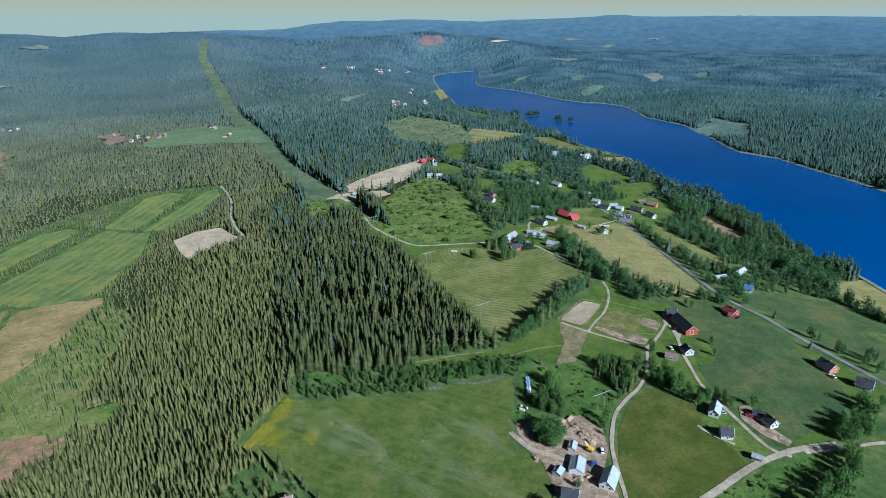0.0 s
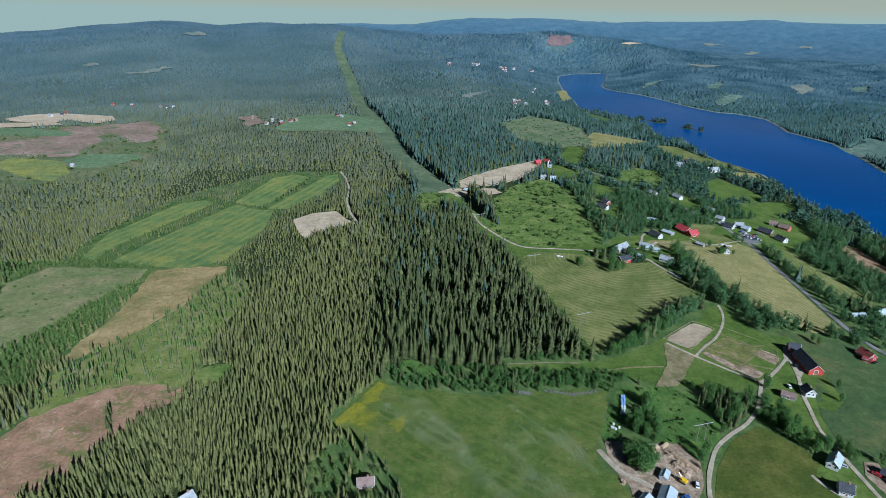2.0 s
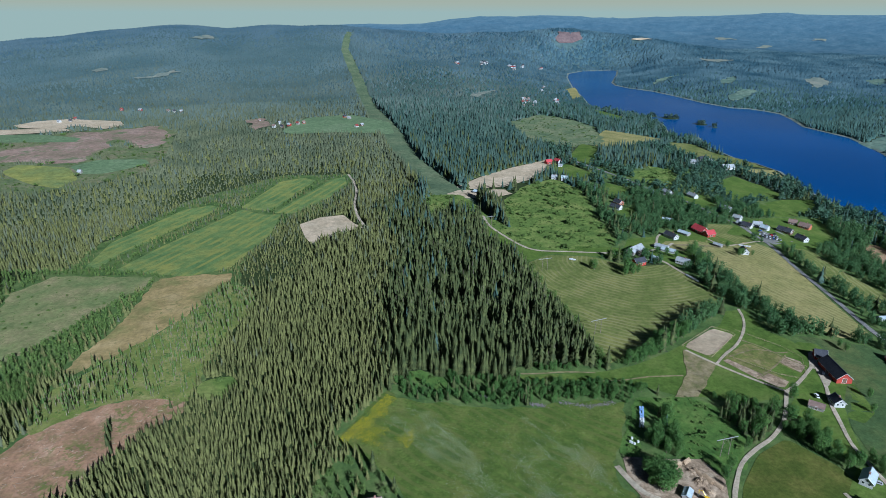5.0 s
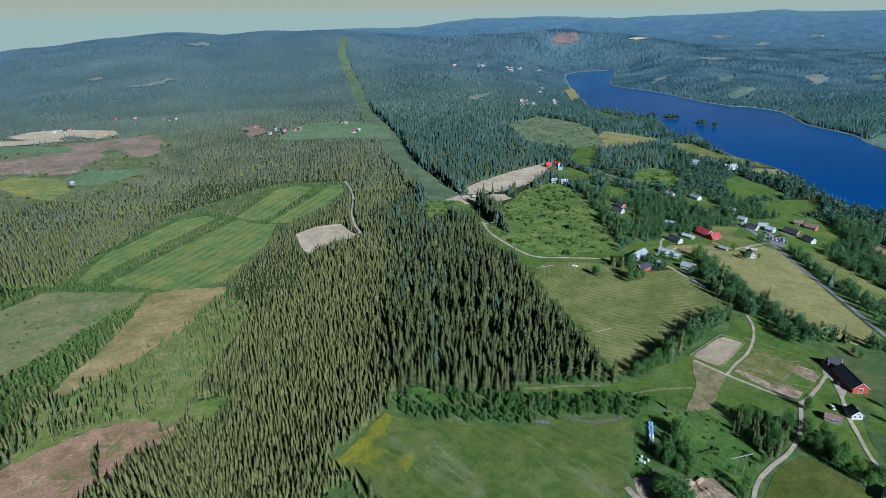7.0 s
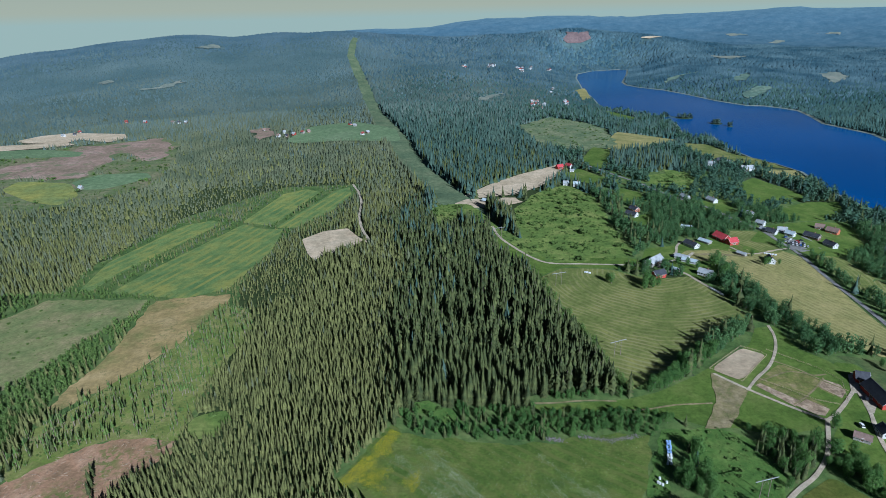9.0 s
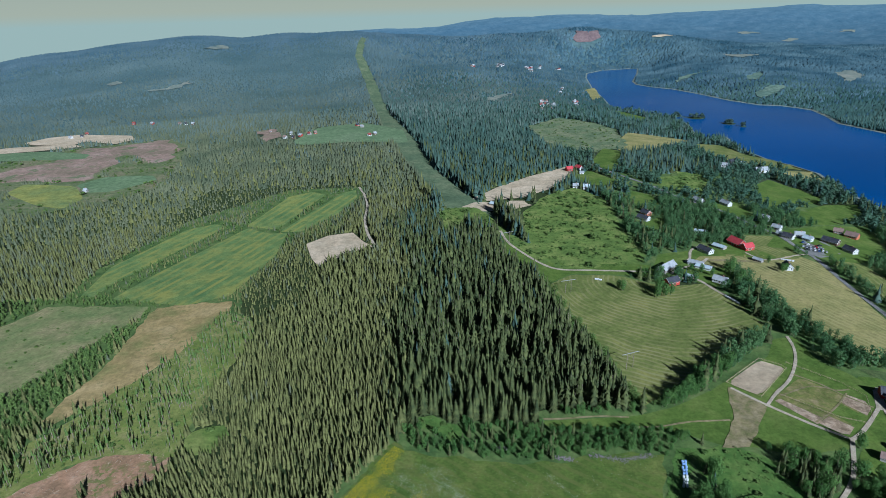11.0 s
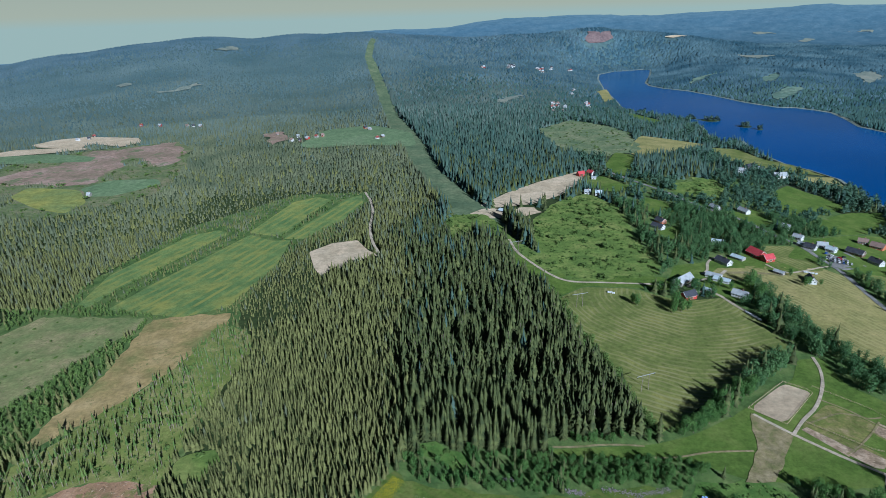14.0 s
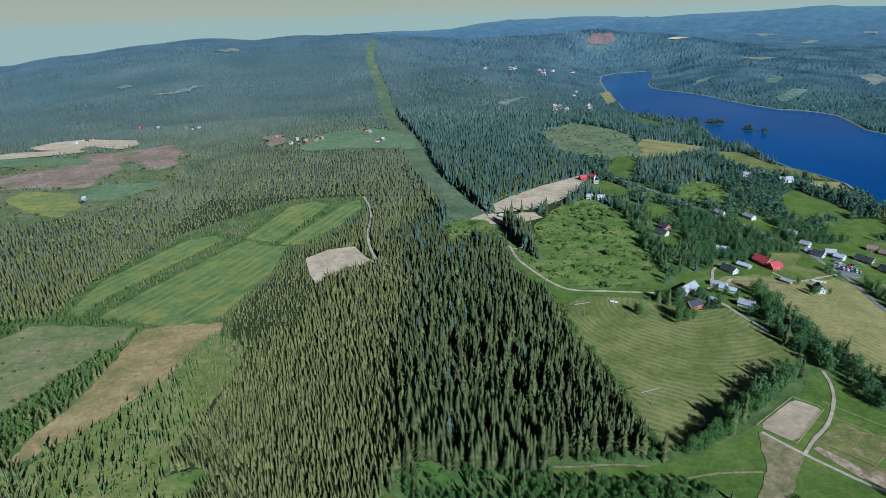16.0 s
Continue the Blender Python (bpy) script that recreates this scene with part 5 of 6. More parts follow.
    s[hump(x, y, 300, 960, 60, 90) > 0.4] = 0.03
    s[hump(x, y, 500, 560, 40, 260) > 0.4] = 0.6
    s[hump(x, y, -40, 235, 25, 25) > 0.4] = 0.9
    s[inside(x, y, MOWN, 7)] = 0.9
    for outline, share in GROVES:
        s[inside(x, y, outline)] = share
    return s


def density(x, y, leaf):
    """Share of the tree places that are taken: thin among the farms and in the thinned strips, full in the woods."""
    d = np.where(leaf, 0.38, 1.0)
    d[(x > 28) & (x < 120) & (y > 690) & (y < 762 + 0.6 * (x - 33)) & ~inside(x, y, CLEARWAY, 10)] = 0.12
    d[(x > 215) & (y < 450)] = 0.24
    d[(x > 215) & (x < 300) & (y > 385) & (y < 520)] = 0.5
    d[(x > 225) & (x < 440) & (y > 520) & (y < 900)] = 0.55
    d[(x > 430) & (y > 330) & (y < 720)] = 0.6
    d[(x > 250) & (x < 330) & (y < 215)] = 0.5
    d[(x < -150) & (y > 300) & (y < 500) & (x > -250)] = 0.6
    d[(x <= -238) & (y > 300) & (y < 520)] = 0.95
    d[(x > 140) & (x < 222) & (y > 365) & (y < 440)] = 0.95
    d[(x > -30) & (x < 130) & (y > 296) & (y < 340)] = 0.62
    d[~leaf & (old_wood(x, y) > 0.5) & (x < 130) & (y < 620)] = 0.52
    d[inside(x, y, [(112, 318), (212, 318), (190, 262), (160, 250), (96, 262)])] = 0.06
    d[inside(x, y, [(84, 205), (101, 205), (103, 262), (92, 268), (84, 245)])] = 0
    hedge = inside(x, y, [(112, 344), (122, 362), (197, 424), (238, 452), (232, 430), (208, 402), (152, 364)])
    d[hedge] = np.where(near_line(x[hedge], y[hedge], HEDGE, 5.0), 0.9, 0.0)
    for outline, _ in GROVES:
        d[inside(x, y, outline)] = 0.6
    clump = np.sin(x / 31 + 2 * np.sin(y / 43)) * np.sin(y / 37 + 1.3)
    return d * np.where(leaf, 1 + 0.35 * clump, 1 + 0.06 * clump)


def old_wood(x, y):
    """1 in the tall dark stands east of the line between the two plantings and of the power line, 0 in the young ones west of it."""
    return ease((x - np.interp(y, OLD_Y, OLD_X)) / 26 + 0.5)


def spruce_height(x, y):
    """Usual height of the spruces: young and close in the west, tall in the dark wood beside the mown field."""
    h = 7.8 + old_wood(x, y) * (9.5 - 5.0 * ease((y - 430) / 170)) + 1.5 * ease((y - 480) / 200)
    return np.where((y < 345) & (x > 112), 9.0, np.where((y < 336) & (x > -30), np.minimum(h, 8.5), h))


def leaf_height(x, y):
    """Usual height of the leafy trees: tall by the lake, low in the tree rows and scrub of the clearings."""
    h = np.full(x.shape, 9.2)
    h[x > 420] = 11.5
    h[(x < -130) & (y > 490) & (y < 860)] = 3.8
    h[(x < -150) & (y <= 490)] = 4.4
    h[(x > 225) & (x < 440) & (y > 500) & (y < 900)] = 8.6
    h[inside(x, y, MOWN, 7) & (x < 150)] = 4.5
    h[(x > -40) & (x < 128) & (y > 285) & (y < 352)] = 5.2
    h[(x < 20) & (y < 285)] = 4.6
    h[(x > 131) & (x < 146) & (y > 215) & (y < 250)] = 5.5
    return h


MOWN = [f[3] for f in FIELDS if f[0] == "mown_field"][0]
OLD_Y = [300, 340, 404, 465, 564, 628, 680, 780, 900, 1150, 1500, 2100, 2700]
OLD_X = [-34, -36, -46, -50, -44, -68, -80, -40, -45, -95, -190, -310, -420]
PLOTS = [(h[1], h[2], 0.55 * math.hypot(h[4], h[5]) + (2.5 if math.hypot(h[1], h[2]) < 1100 else 7)) for h in HOUSES]
PLOTS += [(110, 242, 1), (114, 296, 12), (127, 232, 6), (230, 236, 6), (116, 394, 9), (150, 263, 8), (348, 609, 14)]
rng = np.random.default_rng(11)
SPRUCES = {0: [spruce_shape(7, 4, s) for s in range(8)], 1: [spruce_shape(4, 4, s, 0.6) for s in range(10, 16)],
           2: [spruce_shape(2, 5, s, 0) for s in range(20, 24)], 3: [canopy_shape(s) for s in range(30, 36)], 4: [canopy_shape(s) for s in range(30, 36)]}
LEAVES = {0: [leaf_shape(460, s, 0.045) for s in range(40, 44)], 1: [leaf_shape(270, s, 0.054, 9) for s in range(50, 54)],
          2: [leaf_shape(56, s, 0.12, 7) for s in range(60, 64)], 3: [leaf_shape(20, s, 0.2, 5) for s in range(70, 74)], 4: [leaf_shape(14, s, 0.22, 5) for s in range(70, 74)]}


def tree_thing(kind, seed):
    """One tree as a thing: a crown of whorls or leaf clumps on a tapered trunk with limbs. One metre high."""
    ob = new(kind + "_tree")
    crown = spruce_shape(13, 8, seed, 0.5) if kind == "spruce" else leaf_shape(800, seed, 0.036, 13)
    stem = trunk_shape(6, 0.013 if kind == "spruce" else 0.016, 0.92 if kind == "spruce" else 0.6, 0 if kind == "spruce" else 6, seed)
    for name, (v, f), m in (("crown", crown, OLD_SPRUCE if kind == "spruce" else LEAF), ("trunk", stem, BARK)):
        new(name, mesh_of(name, v, f, m)).parent = ob
    if kind == "spruce":
        return tagged(ob, "tall dark green spruce with drooping branches", "tree", "spruces of the near wood")
    return tagged(ob, "leafy green birch tree with a pale trunk", "tree", "leafy trees by the meadows")


def single_trees(kind, sel, x, y):
    """Sets up the trees nearest to the meadow one by one, and gives back those that are left."""
    cx, cy = (-20, 300) if kind == "spruce" else (135, 300)
    i = np.flatnonzero(sel)
    i = i[np.argsort(np.hypot(x[i] - cx, y[i] - cy))[:300]]
    kinds = [tree_thing(kind, 100 + k) for k in range(4)]
    zs = height(x[i], y[i])
    for k, (j, z) in enumerate(zip(i, zs)):
        t = rng.normal(1, 0.16) * float(spruce_height(x[j], y[j])) if kind == "spruce" else rng.normal(0.95, 0.2) * float(leaf_height(x[j:j + 1], y[j:j + 1])[0])
        t = min(max(t, 4), 24)
        w = t * (rng.uniform(0.75, 1.05) if kind == "spruce" else rng.uniform(0.66, 1.0))
        m = Matrix.LocRotScale((x[j], y[j], z), Euler((rng.normal(0, 0.02), rng.normal(0, 0.02), rng.uniform(0, 6.28))), (w, w, t))
        if k < 4:
            kinds[k].matrix_basis = m
        else:
            o = copy_thing(kinds[k % 4], pose(0, 0, 0))
            o.matrix_basis = m
    left = sel.copy()
    left[i] = False
    return left


for lod, (r0, r1, step) in enumerate([(150, 430, 2.9), (430, 800, 3.6), (800, 1600, 5.4), (1600, 2500, 7.0), (2500, 3650, 11.0)]):
    x, y = spots(r0, r1, step, rng, -43, 54)
    keep = ~open_land(x, y)
    x, y = x[keep], y[keep]
    leaf = rng.random(len(x)) < leafy(x, y)
    thin = rng.random(len(x)) > density(x, y, leaf)
    x, y, leaf = x[~thin], y[~thin], leaf[~thin]
    grow = 1 + 0.15 * (lod == 2) + 0.3 * (lod > 2)
    old = rng.random(len(x)) < old_wood(x, y)
    # farther trees take the hazed needle colours, picked by distance
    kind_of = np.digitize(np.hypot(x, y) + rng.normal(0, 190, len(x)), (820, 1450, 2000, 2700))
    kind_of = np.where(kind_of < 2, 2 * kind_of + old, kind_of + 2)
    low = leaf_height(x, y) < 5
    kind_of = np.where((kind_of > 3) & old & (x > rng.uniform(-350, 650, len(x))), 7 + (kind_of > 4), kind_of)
    looks = (SPRUCE, OLD_SPRUCE, PINE, OLD_PINE, FARPINE, HAZEPINE, BLUEHAZE, EASTPINE, EASTHAZE)
    sorts = [("spruce", ~leaf & (kind_of == k), SPRUCES[lod], looks[k], ("dense young olive-green spruce planting", "tall dark green spruce forest")[k in (1, 3)] if k < 4 else "far spruce forest with blue haze in its colour") for k in range(9)]
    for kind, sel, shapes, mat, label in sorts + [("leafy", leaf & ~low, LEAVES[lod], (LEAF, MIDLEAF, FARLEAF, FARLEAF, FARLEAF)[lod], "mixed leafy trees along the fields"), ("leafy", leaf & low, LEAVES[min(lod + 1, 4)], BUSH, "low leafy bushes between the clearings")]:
        n = int(sel.sum())
        if not n:
            continue
        if kind == "spruce":
            tall = (rng.normal(1, 0.2, n) * spruce_height(x[sel], y[sel])).clip(4, 24) * (1, 1, 0.95, 0.5, 0.55)[lod]
            tall[inside(x[sel], y[sel], CLEARWAY, 14)] *= 1.5
            tall[(x[sel] < -130) & (y[sel] > 480) & (y[sel] < 860) & (x[sel] > -360)] *= 0.6
            tall[(y[sel] < 350) & (y[sel] > 280) & (x[sel] > -160) & (x[sel] < 40)] *= 0.9
            wide = rng.uniform(0.8, 1.25, n) * (1.15, 1.3, 1.75, 2.1, 3.0)[lod]
        else:
            tall = (rng.normal(1, 0.22, n) * leaf_height(x[sel], y[sel])).clip(2, 17)
            wide = rng.uniform(0.64, 0.98, n) * grow
        if lod == 0:
            left = single_trees(kind, sel, x, y) if mat in (LEAF, OLD_SPRUCE) else sel
            tall, wide = tall[left[sel]], wide[left[sel]]
            sel, n = left, int(left.sum())
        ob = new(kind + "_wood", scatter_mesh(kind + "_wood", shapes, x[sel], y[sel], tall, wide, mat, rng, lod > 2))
        tagged(ob, label, "forest", kind="stuff")
        if lod < 2:
            tk = trunk_shape(3, 0.012, 0.8)
            ob2 = new(kind + "_trunks", scatter_mesh(kind + "_trunks", [tk], x[sel], y[sel], tall, np.ones(n), BARK, rng))
            tagged(ob2, "grey trunks of the " + label, "trunks", kind="stuff")
# scrub on the rough pastures
for name, look_of, label, outline in FIELDS:
    if look_of not in ("rough", "lush", "scrubland", "thinned", "open_ground") and "bushes" not in label:
        continue
    p = np.array(outline)
    area = (np.ptp(p[:, 0])) * (np.ptp(p[:, 1]))
    n = int(min(7000, area / (2.6 if look_of == "lush" else 14 if math.hypot(*outline[0]) < 420 else 15)))
    x, y = rng.uniform(p[:, 0].min(), p[:, 0].max(), n), rng.uniform(p[:, 1].min(), p[:, 1].max(), n)
    k = inside(x, y, outline, -1)
    if look_of == "open_ground":
        k &= ~np.any([inside(x, y, o, 1) for _, l, _, o in FIELDS if l != look_of], axis=0)
    x, y = x[k], y[k]
    if len(x) < 2:
        continue
    far = np.hypot(x, y).mean() > 800
    tall = (rng.gamma(2.2, 0.55, len(x)) * 0.34 + 0.2 + 2.0 * (rng.random(len(x)) < 0.03)).clip(0.3, 4) * (0.6 if look_of in ("scrubland", "lush") else 1.6 if 500 < math.hypot(*outline[0]) < 1000 else 1.0)
    ob = new("scrub", scatter_mesh("scrub", LEAVES[3 if far or look_of == "lush" else 2], x, y, tall, rng.uniform(1.8, 3.4, len(x)), BUSH, rng))
    tagged(ob, "low green scrub on " + label, "scrub", kind="stuff")

# bright bushes along the edge of the old wood
edge_line = line_points([(109, 352), (104, 373), (94, 432), (81, 475), (75, 520), (62, 560)], 1.1)
x = np.array([p.x for p in edge_line]) + rng.normal(1.5, 1.3, len(edge_line))
y = np.array([p.y for p in edge_line]) + rng.normal(0, 1.0, len(edge_line))
tagged(new("bushes", scatter_mesh("bushes", LEAVES[1], x, y, rng.gamma(4, 0.8, len(x)).clip(1, 7), rng.uniform(1.0, 1.6, len(x)), BUSH, rng)), "bright green bushes along the spruce edge", "bushes", kind="stuff")

# wooded islets
for cx, cy, r in ISLETS:
    a = np.linspace(0, 6.2832, 19)[:-1]
    v = [(cx, cy, WATER + 1.3)] + [(cx + r * k * math.cos(w) * (1.3 + 0.2 * math.sin(3 * w)), cy + r * k * math.sin(w), WATER + (0.9 if k < 1 else -0.6)) for k in (0.7, 1.1) for w in a]
    f = [(0, 1 + j, 1 + (j + 1) % 18) for j in range(18)] + [q for j in range(18) for q in ((1 + j, 19 + j, 19 + (j + 1) % 18), (1 + j, 19 + (j + 1) % 18, 1 + (j + 1) % 18))]
    tagged(new("islet", mesh_of("islet", v, f, MAT["floor"])), "small wooded islet in the blue lake", "islet", kind="structure")
    n = int(r * 1.4)
    x, y = cx + rng.normal(0, r * 0.5, n).clip(-r, r), cy + rng.normal(0, r * 0.3, n).clip(-r * 0.7, r * 0.7)
    tagged(new("islet_wood", scatter_mesh("islet_wood", LEAVES[2], x, y, rng.uniform(5, 11, n), rng.uniform(1, 1.5, n), OLD_PINE, rng)), "dark trees on a small islet", "trees", kind="stuff")

# lone thin spruces and birches left standing on the thinned strips
for outline, n in ((THINNED, 700),):
    p = np.array(outline)
    x, y = rng.uniform(p[:, 0].min(), p[:, 0].max(), n * 3), rng.uniform(p[:, 1].min(), p[:, 1].max(), n * 3)
    k = np.flatnonzero(inside(x, y, outline, -1))[:n]
    x, y = x[k], y[k]
    tall = rng.gamma(4, 1.6, len(x)).clip(2, 11)
    thin_tops = [(v * (0.8, 0.8, 0.62) + (0, 0, 0.38), f) for v, f in SPRUCES[1]]
    tagged(new("lone_trees", scatter_mesh("lone_trees", thin_tops, x, y, tall, rng.uniform(0.5, 0.9, len(x)), BUSH, rng)), "thin lone trees left on a thinned strip", "trees", kind="stuff")
    tagged(new("lone_trunks", scatter_mesh("lone_trunks", [trunk_shape(4, 0.02, 0.9)], x, y, tall, np.ones(len(x)), PALE_BARK, rng)), "bare pale trunks of thin lone trees", "trunks", kind="stuff")


LONE = [(-219, 299, 10), (-215, 309, 7), (-213, 317, 8), (-206, 329, 7), (-205, 341, 8), (-200, 339, 7), (-203, 370, 7), (-191, 334, 8), (-211, 325, 6), (-230, 296, 8), (-234, 285, 9), (-183, 273, 12), (-186, 280, 10), (-181, 268, 9), (-161, 301, 7), (-165, 455, 6), (-176, 262, 8)]
lone_spruce = tree_thing("spruce", 320)
for k, (cx, cy, t) in enumerate(LONE):
    m = Matrix.LocRotScale((cx, cy, float(height(cx, cy)) + 0.1), Euler((0, 0, k * 2.1)), (0.9 * t, 0.9 * t, t))
    o = lone_spruce if k == 0 else copy_thing(lone_spruce, pose(0, 0, 0))
    o.matrix_basis = m


def beside(x, y, a, b):
    """Distance to a stretch of a line."""
    dx, dy = b[0] - a[0], b[1] - a[1]
    k = np.clip(((x - a[0]) * dx + (y - a[1]) * dy) / (dx * dx + dy * dy), 0, 1)
    return np.hypot(x - a[0] - k * dx, y - a[1] - k * dy)


YELLOW_DRIFTS = [((-33, 316), (-37, 302), 1.4, 6), ((-37, 302), (-57, 272), 1.4, 7), ((-16, 296), (-18, 270), 0.75, 3), ((42, 281), (45, 279), 0.9, 2.5)]
WHITE_DRIFTS = [((-19, 302), (-6, 298), 0.8, 4), ((-28, 294), (-16, 280), 0.75, 5), ((-4, 289), (6, 276), 0.9, 4), ((-8, 272), (-2, 262), 0.8, 4), ((11, 272), (18, 256), 1.0, 5), ((41, 310), (48, 294), 0.7, 2), ((48, 294), (70, 264), 1.0, 2.2),
                ((49, 279), (58, 262), 0.9, 3), ((74, 272), (84, 250), 0.75, 3), ((70, 264), (86, 238), 0.85, 3), ((40, 262), (55, 235), 0.8, 6), ((15, 250), (40, 215), 0.8, 7), ((62, 230), (80, 205), 0.8, 6)]


def flower_tufts(name, outline, n, size, material, label, streak, fade):
    """Low tufts of flowers, thickest along drifts inside an outline."""
    p = np.array(outline)
    x, y = rng.uniform(p[:, 0].min(), p[:, 0].max(), n * 6), rng.uniform(p[:, 1].min(), p[:, 1].max(), n * 6)
    drift = np.sin((x * 0.62 + y * 0.78) / streak * 2.4 + 1.2 * np.sin((x - y) / 21)) + 0.8 * np.sin((x - y) / 17 + 1.5 * np.sin((x + y) / 9)) + rng.normal(0, 0.65, len(x))
    depth = -edge_distance(x, y, list(outline))
    rough = 0.3 * drift + 0.25 * np.sin(x / 3.1 + 2 * np.sin(y / 4.3))
    lines = YELLOW_DRIFTS if not fade else WHITE_DRIFTS
    close = sum(h * np.exp(-beside(x, y, a, b) / w) for a, b, h, w in lines)
    near_edge = close + rough > 0.85 if not fade else (close + 0.5 * rough + rng.normal(0, 0.26, len(x)) - 0.8 * np.exp(-depth / fade) > 0.70)
    k = np.flatnonzero((depth > 0.3) & near_edge)[:n]
    x, y = x[k], y[k]
    a = np.arange(5) * 1.2566
    dome = np.r_[[(0, 0, 0.35)], np.c_[0.5 * np.cos(a), 0.5 * np.sin(a), 0.06 * np.ones(5)]]
    fan = np.array([(0, 1 + j, 1 + (j + 1) % 5) for j in range(5)])
    me = scatter_mesh(name, [(dome, fan)], x, y, rng.uniform(0.5, 1.3, len(x)) * size, np.ones(len(x)), material, rng)
    ob = new(name, me)
    ob.location.z = 0.3
    return tagged(ob, label, "flowers", kind="stuff")


flower_tufts("buttercups", BUTTERCUP, 7000, 0.30, YELLOW, "drifts of yellow buttercups in the meadow corner", 22, 0)
flower_tufts("white_flowers", FLOWER_MEADOW, 20000, 0.27, WHITE, "drifts of white flowers across the hay meadow", 15, 4.0)
LILAC = foliage("lilac_flowers", (0.16, 0.15, 0.135), (0.25, 0.215, 0.225), 4)
for a, b, n in (((22, 317), (29, 316), 90), ((53, 309), (62, 308), 110), ((71, 311), (89, 307), 150), ((89, 307), (104, 311), 170)):
    f = rng.random(n)
    x, y = a[0] + (b[0] - a[0]) * f + rng.normal(0, 1.0, n), a[1] + (b[1] - a[1]) * f + rng.normal(-0.6, 1.0, n)
    tagged(new("lilac_flowers", scatter_mesh("lilac_flowers", LEAVES[4], x, y, rng.uniform(0.3, 0.6, n), rng.uniform(1.6, 2.6, n), LILAC, rng)), "pale lilac flowers along the meadow hedge", "flowers", kind="stuff")

# clump of tall trees in the middle of the building site
clump = tree_thing("leafy", 300)
clump_rng = random.Random(12)
for k in range(17):
    w, q = k * 2.4, math.sqrt((k + 0.3) / 17)
    cx, cy, t = 110.5 + 8.0 * q * math.cos(w), 247 + 10.0 * q * math.sin(w), clump_rng.uniform(8.5, 12.5) - 2 * q
    m = Matrix.LocRotScale((cx, cy, float(height(cx, cy)) + 0.3), Euler((0, 0, k * 1.3)), (1.15 * t, 1.15 * t, t))
    (clump if k == 0 else copy_thing(clump, pose(0, 0, 0))).matrix_basis = m
# tall single trees round the farm and the village road
farm_tree = tree_thing("leafy", 310)
farm_spots = [(134.9, 510.5, 9), (137.5, 506.5, 11), (161.6, 493.1, 11), (168.7, 495.1, 12), (166.8, 503.5, 14), (173.9, 497.9, 12), (164.5, 498.5, 13), (161.8, 530.1, 11), (157.5, 535, 9), (191.9, 538.2, 9),
              (196, 541, 8), (236, 541, 13), (242.6, 544.5, 14), (239, 538, 12), (234.2, 513.6, 12), (239.5, 518.3, 13), (243, 511, 9), (285, 541.2, 9), (289.5, 543.5, 8), (299.6, 543.8, 6), (282.8, 562.0, 8),
              (338.4, 558.9, 9), (336.6, 541.9, 8), (207.3, 546, 8), (214.8, 541, 9), (222, 535, 8), (110.2, 207.5, 5.5), (259, 313, 7.0), (252, 299, 6.5), (278, 366, 7.0), (277, 372, 6.5), (193, 285, 6.0), (196, 283, 7.0), (199, 281, 7.5), (204, 277, 8.0), (204, 272, 7.0), (207, 270, 8.5), (211, 267, 8.0), (213, 260, 7.5), (217, 256, 8.0), (224, 256, 7.0), (224, 250, 7.5)]
for k, (cx, cy, t) in enumerate(farm_spots):
    m = Matrix.LocRotScale((cx, cy, float(height(cx, cy)) + 0.2), Euler((0, 0, k * 2.1)), (0.86 * t, 0.86 * t, t))
    (farm_tree if k == 0 else copy_thing(farm_tree, pose(0, 0, 0))).matrix_basis = m
# felled branches and stumps on the clear-felled ground
for name, look_of, label, outline in FIELDS:
    if look_of not in ("slash", "soil"):
        continue
    p = np.array(outline)
    n = int(min(1500, np.ptp(p[:, 0]) * np.ptp(p[:, 1]) / (9 if look_of == "slash" else 12)))
    x, y = rng.uniform(p[:, 0].min(), p[:, 0].max(), n), rng.uniform(p[:, 1].min(), p[:, 1].max(), n)
    k = inside(x, y, outline, -2)
    x, y = x[k], y[k]
    if len(x) < 3 or np.hypot(x, y).mean() > 900:
        continue
    long = rng.uniform(0.3, 1.5, len(x))
    a, flat = rng.uniform(0, 6.28, len(x)), rng.uniform(0.0, 0.25, len(x))
    v0 = np.array([(1, -0.05, 0), (1, 0.05, 0), (-1, 0.05, 0), (-1, -0.05, 0), (1, 0, 0.12), (-1, 0, 0.12)])
    f0 = np.array([(0, 1, 4), (3, 5, 2), (0, 4, 5), (0, 5, 3), (1, 2, 5), (1, 5, 4)])
    px = x[:, None] + long[:, None] * (v0[:, 0] * np.cos(a)[:, None] - v0[:, 1] * np.sin(a)[:, None])
    py = y[:, None] + long[:, None] * (v0[:, 0] * np.sin(a)[:, None] + v0[:, 1] * np.cos(a)[:, None])
    pz = (height(x, y) + 0.35)[:, None] + v0[:, 2] * long[:, None] + flat[:, None] * v0[:, 0]
    f = (f0[None] + (np.arange(len(x)) * 6)[:, None, None]).reshape(-1, 3)
    tagged(new("branches", mesh_of("branches", np.stack([px, py, pz], -1).reshape(-1, 3), f, BRANCH)), "felled branches strewn on bare ground", "branches", kind="stuff")


# ---- buildings ----
def paint(name, dark, light, grain=0.6, rough=0.6, metal=0.0, seams=0.0):
    m, nt, p = base(name, rough, metal)
    c = ramp(nt, noise_tex(nt, 2.5, 5, 0.65), [(0.3, dark), (0.7, light)])
    c = mix(nt, 0.35, c, ramp(nt, noise_tex(nt, grain * 0.3, 3, 0.6), [(0.35, (0.35, 0.35, 0.35)), (0.65, (0.65, 0.65, 0.65))]), "OVERLAY")
    nt.links.new(c, p.inputs["Base Color"])
